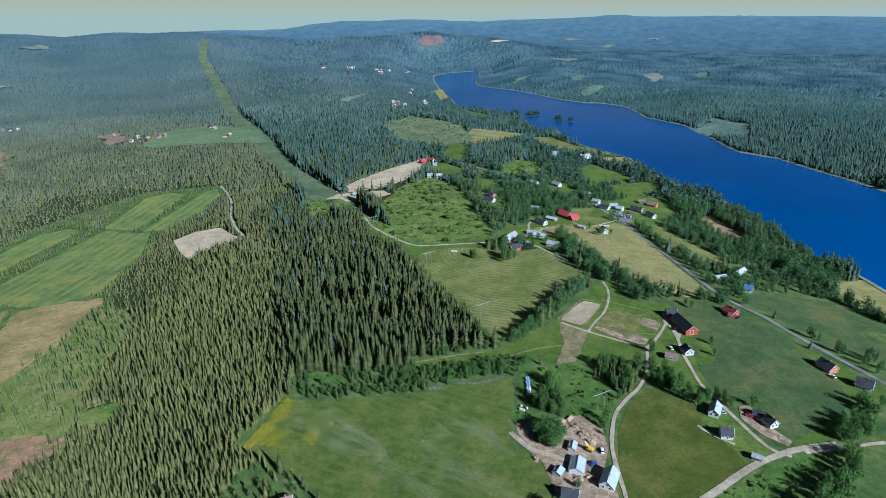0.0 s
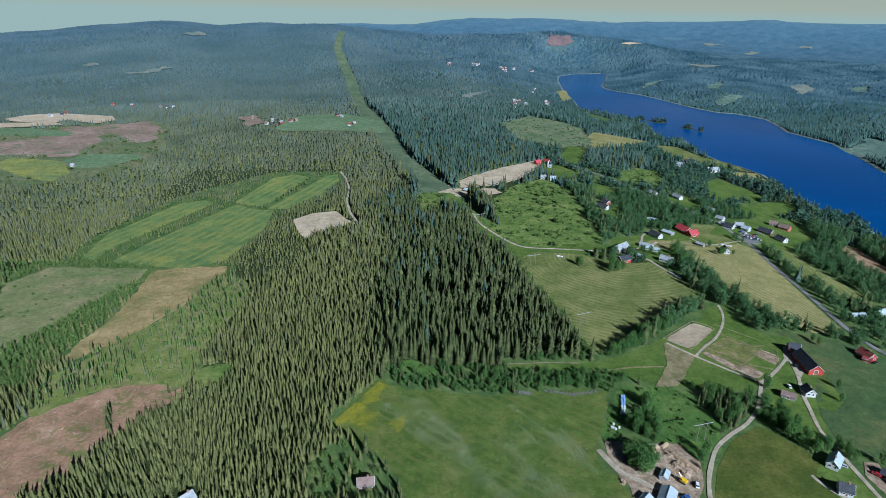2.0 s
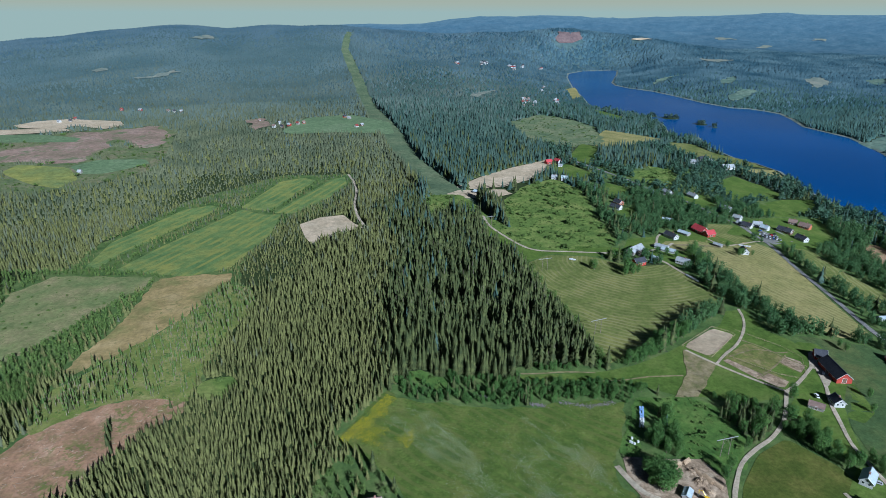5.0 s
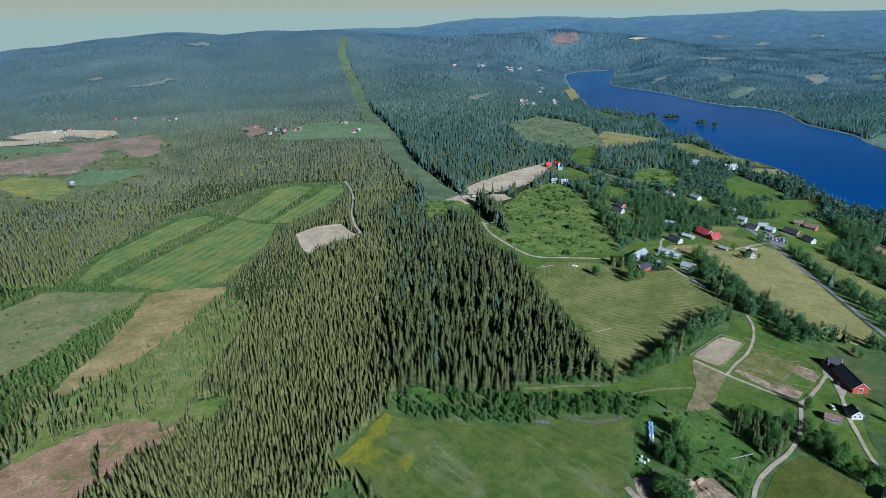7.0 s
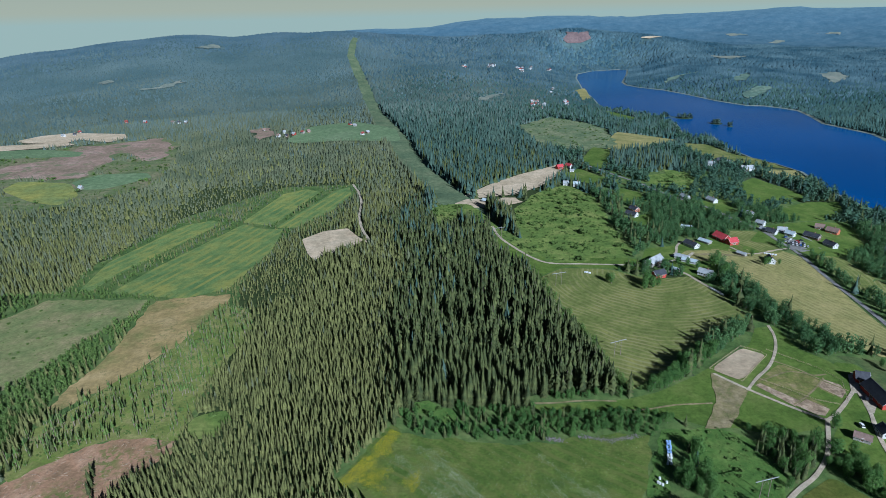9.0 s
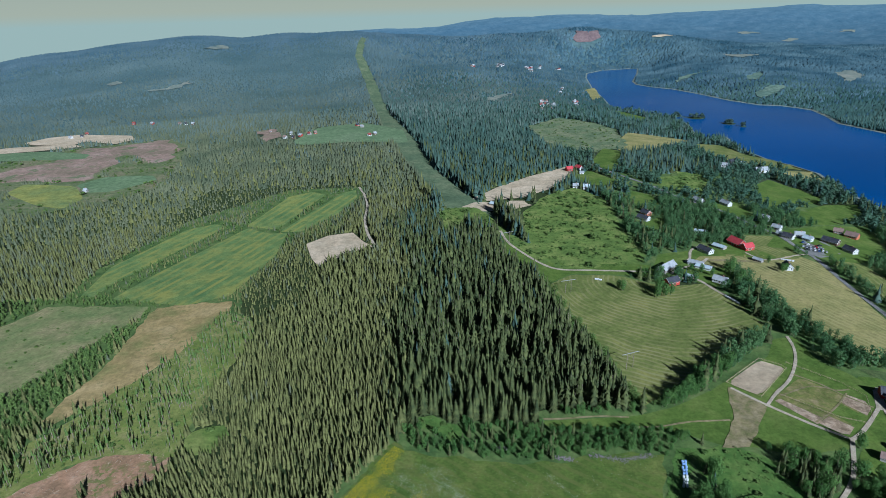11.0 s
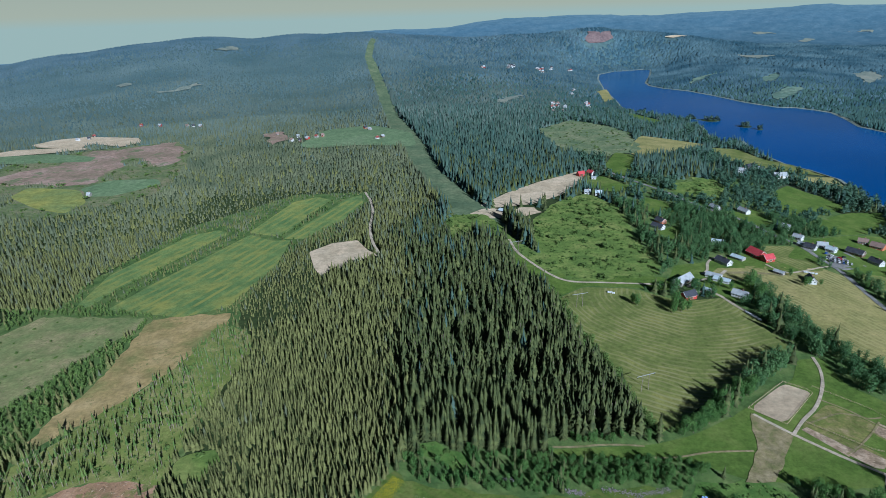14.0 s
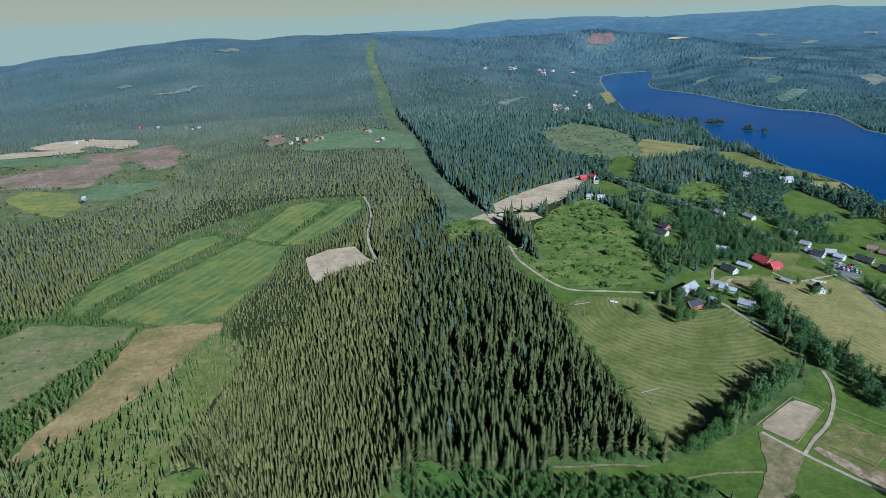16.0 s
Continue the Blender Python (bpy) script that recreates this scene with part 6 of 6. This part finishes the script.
    bump(nt, p, noise_tex(nt, grain, 3), 0.3, 0.03)
    return m


WALLS = {"white": paint("white_boards", (0.40, 0.40, 0.38), (0.55, 0.55, 0.53)), "red": paint("red_boards", (0.26, 0.035, 0.025), (0.40, 0.06, 0.04)),
         "orange": paint("rust_red_boards", (0.36, 0.12, 0.06), (0.48, 0.17, 0.09)), "brown": paint("brown_boards", (0.10, 0.06, 0.04), (0.17, 0.11, 0.075)),
         "grey": paint("weathered_boards", (0.22, 0.20, 0.18), (0.34, 0.32, 0.29))}
ROOFS = {"black": paint("black_roof_tiles", (0.028, 0.030, 0.038), (0.055, 0.058, 0.070), 0.35, 0.55), "white": paint("pale_metal_roof", (0.30, 0.35, 0.38), (0.42, 0.48, 0.50), 0.5, 0.4),
         "grey": paint("grey_roof_sheets", (0.22, 0.23, 0.24), (0.36, 0.38, 0.39), 0.5, 0.5), "blue": paint("blue_metal_roof", (0.05, 0.11, 0.24), (0.09, 0.17, 0.33), 0.5, 0.35),
         "brown": paint("brown_roof_sheets", (0.15, 0.10, 0.085), (0.24, 0.17, 0.14), 0.5, 0.7), "dark_red": paint("dark_red_roof_tiles", (0.15, 0.035, 0.03), (0.24, 0.06, 0.05), 0.35, 0.6),
         "bright_red": paint("bright_red_roof", (0.33, 0.040, 0.05), (0.46, 0.07, 0.075), 0.5, 0.5)}
GLASS, _, gp = base("window_glass", 0.08, spec=0.6)
gp.inputs["Base Color"].default_value = (0.02, 0.025, 0.03, 1)
TRIM = paint("white_trim", (0.70, 0.70, 0.68), (0.82, 0.82, 0.80))
STONE = paint("chimney_brick", (0.22, 0.12, 0.09), (0.34, 0.20, 0.15), 0.2, 0.85)
STEEL = paint("galvanised_steel", (0.42, 0.43, 0.43), (0.56, 0.57, 0.57), 0.3, 0.4, 0.6)
TIMBER = paint("bare_timber", (0.36, 0.25, 0.15), (0.55, 0.42, 0.28), 0.3, 0.8)


def part(name, bm, material, parent, label=""):
    """Links a bmesh as one mesh under a thing or a part."""
    me = bpy.data.meshes.new(name)
    bm.to_mesh(me)
    bm.free()
    me.materials.append(material)
    ob = new(name, me)
    ob.parent = parent
    return tagged(ob, label)


def box(bm, x0, x1, y0, y1, z0, z1, edge=0.0, m=None):
    r = bmesh.ops.create_cube(bm, size=1.0)
    t = Matrix.Translation(((x0 + x1) / 2, (y0 + y1) / 2, (z0 + z1) / 2)) @ Matrix.Diagonal((x1 - x0, y1 - y0, z1 - z0, 1))
    bmesh.ops.transform(bm, matrix=(m @ t) if m else t, verts=r["verts"])
    if edge:
        es = list({e for v in r["verts"] for e in v.link_edges})
        bmesh.ops.bevel(bm, geom=es, offset=edge, segments=1, affect="EDGES")
    return bm


def rod(bm, p, q, r0, r1=None, sides=8):
    p, q = Vector(p), Vector(q)
    m = Matrix.Translation((p + q) / 2) @ (q - p).to_track_quat("Z", "Y").to_matrix().to_4x4()
    bmesh.ops.create_cone(bm, cap_ends=True, segments=sides, radius1=r0, radius2=r0 if r1 is None else r1, depth=(q - p).length, matrix=m)
    return bm


def slab(bm, quad, thick):
    """A slab under a sloping quad."""
    top = [bm.verts.new(q) for q in quad]
    low = [bm.verts.new((q[0], q[1], q[2] - thick)) for q in quad]
    bm.faces.new(top)
    bm.faces.new(low[::-1])
    for k in range(4):
        bm.faces.new((top[k], low[k], low[(k + 1) % 4], top[(k + 1) % 4]))


def building(kind, x, y, turn, length, width, roof, wall, label):
    """A gabled building along its own x axis, on an Empty at its base."""
    near = math.hypot(x, y) < 760
    eave = {"house": 2.7, "barn": 3.0, "shed": 1.9}[kind]
    rise = width * (0.42 if kind != "shed" else 0.26)
    ob = new(kind)
    ob.matrix_world = pose(x, y, float(height(x, y)) + 0.35 + math.hypot(x, y) * 0.0006, 0, 0, turn)
    tagged(ob, label, {"house": "house", "barn": "barn", "shed": "shed"}[kind])
    a, b, low = length / 2, width / 2, -1.2
    bm = bmesh.new()
    ends = []
    for ex in (-a, a):
        ends.append([bm.verts.new(v) for v in ((ex, -b, low), (ex, b, low), (ex, b, eave), (ex, 0, eave + rise), (ex, -b, eave))])
    bm.faces.new(ends[0][::-1])
    bm.faces.new(ends[1])
    for k in range(5):
        bm.faces.new((ends[0][k], ends[0][(k + 1) % 5], ends[1][(k + 1) % 5], ends[1][k]))
    part("wall", bm, WALLS[wall], ob)
    over, tip = 0.5, 0.45
    drop = rise * over / b
    for s in (-1, 1):
        bm = bmesh.new()
        q = [(-a - tip, 0, eave + rise + 0.22), (a + tip, 0, eave + rise + 0.22), (a + tip, s * (b + over), eave - drop + 0.22), (-a - tip, s * (b + over), eave - drop + 0.22)]
        slab(bm, q if s < 0 else q[::-1], 0.2)
        bmesh.ops.recalc_face_normals(bm, faces=bm.faces[:])
        r = part("roof", bm, ROOFS[roof], ob)
        if near:
            n = max(3, int(length / 1.1))
            bm = bmesh.new()
            for k in range(n + 1):
                sx = -a - tip + 0.04 + k * (length + 2 * tip - 0.08) / n
                rod(bm, (sx, s * 0.05, eave + rise + 0.23), (sx, s * (b + over), eave - drop + 0.24), 0.035, sides=4)
            part("standing_seam", bm, ROOFS[roof], r)
            bm = bmesh.new()
            rod(bm, (-a - tip, s * (b + over + 0.06), eave - drop + 0.02), (a + tip, s * (b + over + 0.06), eave - drop + 0.02), 0.08, sides=6)
            part("gutter", bm, STEEL, r)
    bm = bmesh.new()
    box(bm, -a - tip, a + tip, -0.14, 0.14, eave + rise + 0.16, eave + rise + 0.32, 0.05)
    part("ridge", bm, ROOFS[roof], ob)
    if kind == "house":
        bm = bmesh.new()
        box(bm, -0.4, 0.4, -0.35, 0.35, eave + rise - 0.8, eave + rise + 1.1, 0.04)
        box(bm, -0.48, 0.48, -0.43, 0.43, eave + rise + 1.1, eave + rise + 1.22)
        bmesh.ops.translate(bm, verts=bm.verts[:], vec=(length * 0.15, 0, 0))
        part("chimney", bm, STONE, ob)
    if near and kind != "shed":
        for ex in (-a - tip, a + tip):
            for s in (-1, 1):
                bm = bmesh.new()
                rod(bm, (ex, 0, eave + rise + 0.12), (ex, s * (b + over), eave - drop + 0.12), 0.11, sides=4)
                part("bargeboard", bm, TRIM, ob)
    # door and windows
    def opening(name, cx, cz, w, h, side, end):
        """A framed opening on a long side (end False) or a gable."""
        m = Matrix.Translation((cx, side * b, cz)) @ pose(0, 0, 0, 0, 0, 0 if side < 0 else 180) if not end else Matrix.Translation((side * a, cx, cz)) @ pose(0, 0, 0, 0, 0, 90 if side > 0 else -90)
        bm = bmesh.new()
        t = 0.1
        for q in ((-w / 2 - t, w / 2 + t, -h / 2 - t, -h / 2), (-w / 2 - t, w / 2 + t, h / 2, h / 2 + t), (-w / 2 - t, -w / 2, -h / 2, h / 2), (w / 2, w / 2 + t, -h / 2, h / 2)):
            box(bm, q[0], q[1], -0.09, 0.03, q[2], q[3], 0, m)
        f = part(name, bm, TRIM, ob)
        bm = bmesh.new()
        box(bm, -w / 2, w / 2, -0.035, 0.02, -h / 2, h / 2, 0, m)
        part("pane" if name == "window" else "door_leaf", bm, GLASS if name == "window" else WALLS["brown"], f)

    if kind == "barn":
        opening("door", 0, 1.5, 3.0, 2.9, -1, False)
        opening("door", 0, 1.6, 2.6, 3.2, 1, True)
        spots_ = [(-a * 0.6, 2.2), (a * 0.6, 2.2)]
    elif kind == "house":
        opening("door", a * 0.05, 1.05, 1.0, 2.1, -1, False)
        spots_ = [(-a * 0.68, 1.7), (a * 0.68, 1.7), (-a * 0.34, 1.7), (a * 0.38, 1.7)]
    else:
        opening("door", 0, 1.05, 1.4, 2.0, -1, False)
        spots_ = [(a * 0.55, 1.4)]
    for s in (-1, 1):
        for cx, cz in spots_:
            opening("window", cx, cz, 1.1, 1.2 if kind != "shed" else 0.8, s, False)
    if kind == "house" and near:
        for s in (-1, 1):
            opening("window", -b * 0.45, 1.6, 1.1, 1.2, s, True)
            opening("window", b * 0.45, 1.6, 1.1, 1.2, s, True)
            opening("window", 0, eave + 0.6, 1.0, 1.1, s, True)
    return ob


for h in HOUSES:
    building(*h)


# ---- power line poles, vehicles, bales, timber ----
def ground_z(x, y, lift=0.3):
    return float(height(x, y)) + lift + math.hypot(x, y) * 0.0006


def power_pole(x0, y0, x1, y1):
    """A timber H-frame: two poles, a crossbar, braces and three insulators."""
    c, d = Vector(((x0 + x1) / 2, (y0 + y1) / 2)), Vector((x1 - x0, y1 - y0))
    ob = new("power_pole")
    ob.matrix_world = pose(c.x, c.y, ground_z(c.x, c.y), 0, 0, math.degrees(math.atan2(d.y, d.x)))
    tagged(ob, "weathered timber H-frame power pole with a pale crossbar", "power pole", "power line poles")
    for s in (-1, 1):
        part("pole", rod(bmesh.new(), (s * 2.6, 0, -1), (s * 2.4, 0, 12.2), 0.19, 0.13), BARK, ob)
        part("brace", rod(bmesh.new(), (s * 2.5, 0.14, 6.0), (-s * 0.1, 0.14, 11.0), 0.06), BARK, ob)
    part("crossbar", box(bmesh.new(), -6.6, 6.6, -0.16, 0.16, 11.0, 11.3, 0.03), STEEL, ob, "pale galvanised steel crossbar")
    for sx in (-6.2, 0, 6.2):
        bm = rod(bmesh.new(), (sx, 0, 9.9), (sx, 0, 11.0), 0.04)
        for k in range(5):
            rod(bm, (sx, 0, 10.05 + 0.17 * k), (sx, 0, 10.1 + 0.17 * k), 0.13)
        part("insulator", bm, GLASS, ob)


for q in ((106.8, 390.1, 120, 395.5), (143.2, 261.7, 156.6, 265.5), (42.2, 616.6, 55.6, 621.5), (85, 502.9, 98.5, 507.2)):
    power_pole(*q)

PAINTS = {n: paint(n + "_car_paint", tuple(0.85 * v for v in c), c, 0.5, 0.25) for n, c in
          {"white": (0.75, 0.75, 0.75), "red": (0.5, 0.02, 0.03), "silver": (0.45, 0.46, 0.48), "black": (0.02, 0.02, 0.025), "blue": (0.04, 0.1, 0.3), "yellow": (0.7, 0.45, 0.02)}.items()}
RUBBER = paint("tyre_rubber", (0.02, 0.02, 0.02), (0.035, 0.035, 0.035))


def wheel(ob, x, y, r):
    t = part("wheel", rod(bmesh.new(), (x, y - 0.11, r), (x, y + 0.11, r), r, sides=14), RUBBER, ob)
    part("rim", rod(bmesh.new(), (x, y - 0.125, r), (x, y + 0.125, r), r * 0.6, sides=10), STEEL, t)


def car(x, y, turn, tint, label):
    ob = new("car")
    ob.matrix_world = pose(x, y, ground_z(x, y, 0.45), 0, 0, turn)
    tagged(ob, label, "car", "parked cars")
    part("body", box(bmesh.new(), -2.2, 2.2, -0.9, 0.9, 0.3, 0.95, 0.14), PAINTS[tint], ob)
    bm = bmesh.new()
    low = [bm.verts.new(v) for v in ((-1.7, -0.84, 0.93), (1.2, -0.84, 0.93), (1.2, 0.84, 0.93), (-1.7, 0.84, 0.93))]
    top = [bm.verts.new(v) for v in ((-1.25, -0.68, 1.5), (0.4, -0.68, 1.5), (0.4, 0.68, 1.5), (-1.25, 0.68, 1.5))]
    for k in range(4):
        bm.faces.new((low[k], low[(k + 1) % 4], top[(k + 1) % 4], top[k]))
    part("window_band", bm, GLASS, ob)
    part("cab_roof", box(bmesh.new(), -1.28, 0.43, -0.71, 0.71, 1.48, 1.56, 0.03), PAINTS[tint], ob)
    for sx in (-1.4, 1.4):
        for sy in (-0.82, 0.82):
            wheel(ob, sx, sy, 0.33)
    for sy in (-0.6, 0.6):
        part("headlight", box(bmesh.new(), 2.16, 2.23, sy - 0.18, sy + 0.18, 0.62, 0.76), TRIM, ob)


for q in ((230.5, 237, 130, "red", "red car parked in the gravel yard"), (234, 232, 120, "silver", "silver car parked beside the house"),
          (346, 612, 40, "white", "white car parked in the village yard"), (350, 606, 100, "red", "red car parked in the village yard"),
          (353, 603, 100, "silver", "silver car parked in the village yard"), (344, 618, 30, "blue", "blue car parked in the village yard"),
          (356, 610, 10, "black", "black car parked in the village yard"), (305, 345, 20, "black", "black car parked by the red house"),
          (217, 243, 150, "silver", "silver car parked by the white house"), (134, 229, 70, "white", "white van parked on the building site"),
          (246, 338, 60, "black", "black car parked at the red barn"), (228, 314, 80, "white", "white car parked at the farm"),
          (312, 262, 100, "white", "white car parked beside the orange house"), (125, 221, 20, "blue", "blue car parked on the building site")):
    car(*q)
car_rng = random.Random(8)
for k in range(12):
    car(338 + 3.1 * (k % 6) + car_rng.uniform(-0.4, 0.4), 606 - 7 * (k // 6) - 1.2 * (k % 6), 62 + car_rng.uniform(-6, 6), car_rng.choice(("white", "silver", "black", "silver", "blue", "white")), "small car parked in a row on asphalt")


def excavator(x, y, turn):
    ob = new("excavator")
    ob.matrix_world = pose(x, y, ground_z(x, y, 0.45), 0, 0, turn)
    tagged(ob, "yellow tracked excavator with a folded boom", "excavator")
    for s in (-1, 1):
        part("track", box(bmesh.new(), -1.9, 1.9, s * 1.15 - 0.3, s * 1.15 + 0.3, 0, 0.85, 0.25), RUBBER, ob)
    part("house", box(bmesh.new(), -2.0, 1.2, -1.25, 1.25, 0.95, 2.1, 0.12), PAINTS["yellow"], ob)
    cabin = part("cab", box(bmesh.new(), 0.1, 1.5, 0.2, 1.25, 1.2, 2.9, 0.1), PAINTS["yellow"], ob)
    part("window_band", box(bmesh.new(), 0.25, 1.53, 0.3, 1.28, 1.9, 2.7, 0.03), GLASS, cabin)
    part("boom", rod(rod(bmesh.new(), (1.0, -0.4, 1.7), (3.2, -0.4, 4.2), 0.28, 0.22, 6), (3.1, -0.4, 4.2), (5.0, -0.4, 3.4), 0.22, 0.18, 6), PAINTS["yellow"], ob)
    part("stick", rod(bmesh.new(), (4.9, -0.4, 3.5), (4.6, -0.4, 1.0), 0.18, 0.14, 6), PAINTS["yellow"], ob)
    part("bucket", box(bmesh.new(), 4.1, 5.0, -0.9, 0.1, 0.2, 1.0, 0.15), STEEL, ob)


excavator(127.7, 231.4, 130)

WRAP = {"blue": paint("pale_blue_wrap", (0.20, 0.31, 0.58), (0.30, 0.42, 0.66), 0.4, 0.35), "white": paint("white_wrap", (0.50, 0.52, 0.52), (0.64, 0.65, 0.65), 0.4, 0.35)}


def bale_mesh(tint):
    bm = bmesh.new()
    rod(bm, (0, 0, 0), (0, 0, 1.25), 0.65, sides=14)
    bmesh.ops.bevel(bm, geom=[e for e in bm.edges if abs(e.verts[0].co.z - e.verts[1].co.z) < 0.01], offset=0.12, segments=2, affect="EDGES")
    me = bpy.data.meshes.new("hay_bale")
    bm.to_mesh(me)
    bm.free()
    me.materials.append(WRAP[tint])
    return me


BALES = {k: bale_mesh(k) for k in WRAP}
bale_rng = random.Random(4)
for k in range(18):
    f = k // 2 / 8
    bx, by = 117.7 - 5.1 * f + (k % 2) * 1.5 + bale_rng.uniform(-0.25, 0.25), 304.4 - 17.3 * f + bale_rng.uniform(-0.25, 0.25)
    tint = "blue" if f < 0.6 else "white"
    ob = new("hay_bale", BALES[tint])
    ob.matrix_world = pose(bx, by, ground_z(bx, by, 0.32), 0, 0, bale_rng.uniform(0, 90))
    tagged(ob, f"round hay bale wrapped in {'pale blue' if tint == 'blue' else 'white'} plastic", "hay bale", "wrapped bales in a row")
for k in range(16):
    bx, by = 216.2 + 5.4 * k / 15 + bale_rng.uniform(-0.2, 0.2), 493 - 13.4 * k / 15
    ob = new("hay_bale", BALES["white"])
    ob.matrix_world = pose(bx, by, ground_z(bx, by, 0.3), 0, 0, bale_rng.uniform(0, 90))
    tagged(ob, "round hay bale wrapped in white plastic", "hay bale", "white bales beside the drive")
for bx0, by0, count, tag in ((304.0, 570.0, 9, "white bales in the hay field"), (122.2, 529.8, 5, "white bales beside the gravel road")):
    for k in range(count):
        bx, by = bx0 + 1.12 * k - 0.55 * count, by0 - 0.5 * k + bale_rng.uniform(-0.5, 0.5)
        ob = new("hay_bale", BALES["white"])
        ob.matrix_world = pose(bx, by, ground_z(bx, by, 0.3), 0, 0, bale_rng.uniform(0, 90))
        tagged(ob, "round hay bale wrapped in white plastic", "hay bale", tag)
for k in range(5):
    bx, by = 104.4 + bale_rng.uniform(-2, 4), 274 + bale_rng.uniform(-3, 3)
    ob = new("hay_bale", BALES["white"])
    ob.matrix_world = pose(bx, by, ground_z(bx, by, 0.3), 0, 0, bale_rng.uniform(0, 90))
    tagged(ob, "round hay bale wrapped in white plastic", "hay bale", "loose bales by the building site")


def log_pile(x, y, turn, long, rows):
    ob = new("log_pile")
    ob.matrix_world = pose(x, y, ground_z(x, y, 0.4), 0, 0, turn)
    tagged(ob, "stack of pale felled logs on bare earth", "log pile", "log piles on the building site")
    for r in range(rows):
        for k in range(2 * rows - r):
            cy, cz = (k - rows + r / 2) * 0.42, 0.2 + r * 0.36
            a = random.uniform(-0.5, 0.5)
            part("log", rod(bmesh.new(), (-long / 2 + a, cy, cz), (long / 2 + a, cy, cz), 0.2, 0.17, 7), TIMBER, ob)


for q in ((122, 257, 20, 5, 3), (128, 259, 35, 5, 3), (131, 250, 115, 6, 3), (134, 246, 120, 6, 4), (137, 242, 125, 5, 3), (120, 213, 10, 5, 2), (112, 211, 25, 6, 2), (118, 226, 60, 4, 2)):
    log_pile(*q)


def rubble_heap(x, y, turn, long, wide, tall, seed, label):
    """A mound of earth with broken timber strewn over it."""
    g = random.Random(seed)
    ob = new("rubble_heap")
    ob.matrix_world = pose(x, y, ground_z(x, y, 0.25), 0, 0, turn)
    tagged(ob, label, "rubble heap", "heaps on the building site")
    bm = bmesh.new()
    bmesh.ops.create_grid(bm, x_segments=14, y_segments=10, size=0.5)
    for v in bm.verts:
        r = min(1.0, math.hypot(v.co.x, v.co.y) / 0.5)
        v.co = Vector((v.co.x * long, v.co.y * wide, tall * (1 - r * r) * g.uniform(0.55, 1.15) - 0.15 * r))
    part("mound", bm, MAT["soil"], ob)
    for k in range(16):
        a, q = g.uniform(0, 6.28), g.uniform(0, 0.42)
        c = Vector((q * long * math.cos(a), q * wide * math.sin(a), tall * (1 - 4 * q * q) * 0.8 + 0.2))
        d = Vector((g.uniform(-1, 1), g.uniform(-1, 1), g.uniform(-0.25, 0.25))).normalized() * g.uniform(0.8, 2.4)
        part("broken_timber", rod(bmesh.new(), c - d, c + d, 0.1, 0.08, 5), TIMBER if k % 3 else BRANCH, ob)


for k, q in enumerate(((130.3, 244.5, 30, 9, 6, 1.6), (131.5, 237.5, 110, 7, 4.5, 1.2), (122.4, 254, 10, 6, 4, 0.7), (128.5, 251.5, -20, 5, 4, 1.0), (113, 213.5, 20, 7, 3.5, 0.8), (120.5, 212, 70, 6, 3, 0.9), (97.5, 232, 60, 5, 2.5, 0.7))):
    rubble_heap(*q, 20 + k, "heap of pale earth with broken timber")


def rail_fence(points, step, label, group, rails=(0.5, 1.0)):
    ob = new("fence")
    ob.matrix_world = pose(points[0][0], points[0][1], ground_z(*points[0]))
    tagged(ob, label, "fence", group)
    o = Vector((points[0][0], points[0][1], ground_z(*points[0])))
    post = rod(bmesh.new(), (0, 0, -0.3), (0, 0, 1.2), 0.07, 0.06, 6)
    me = bpy.data.meshes.new("post")
    post.to_mesh(me)
    post.free()
    me.materials.append(BARK)
    for p, q in zip(points, points[1:]):
        n = max(1, round(math.hypot(q[0] - p[0], q[1] - p[1]) / step))
        row = [Vector((p[0] + (q[0] - p[0]) * k / n, p[1] + (q[1] - p[1]) * k / n, 0)) for k in range(n + 1)]
        for v in row:
            v.z = ground_z(v.x, v.y)
        for v in row[:-1]:
            po = new("post", me)
            po.parent, po.location = ob, v - o
        for zr in rails:
            for u, v in zip(row, row[1:]):
                part("rail", rod(bmesh.new(), u - o + Vector((0, 0, zr)), v - o + Vector((0, 0, zr)), 0.05, sides=4), TIMBER, ob)


rail_fence([(168.3, 374.2), (183, 358.8), (212, 388), (210.5, 391.8), (200, 400), (168.3, 374.2)], 4, "low wooden rail fence round the sand riding arena", "arena fence")
rail_fence([(215, 395), (236, 372), (243, 357), (233, 334)], 5, "wooden paddock fence beside the garden plots", "paddock fences")
rail_fence([(194, 361), (217, 338), (228, 333)], 5, "wooden paddock fence along the farm track", "paddock fences")
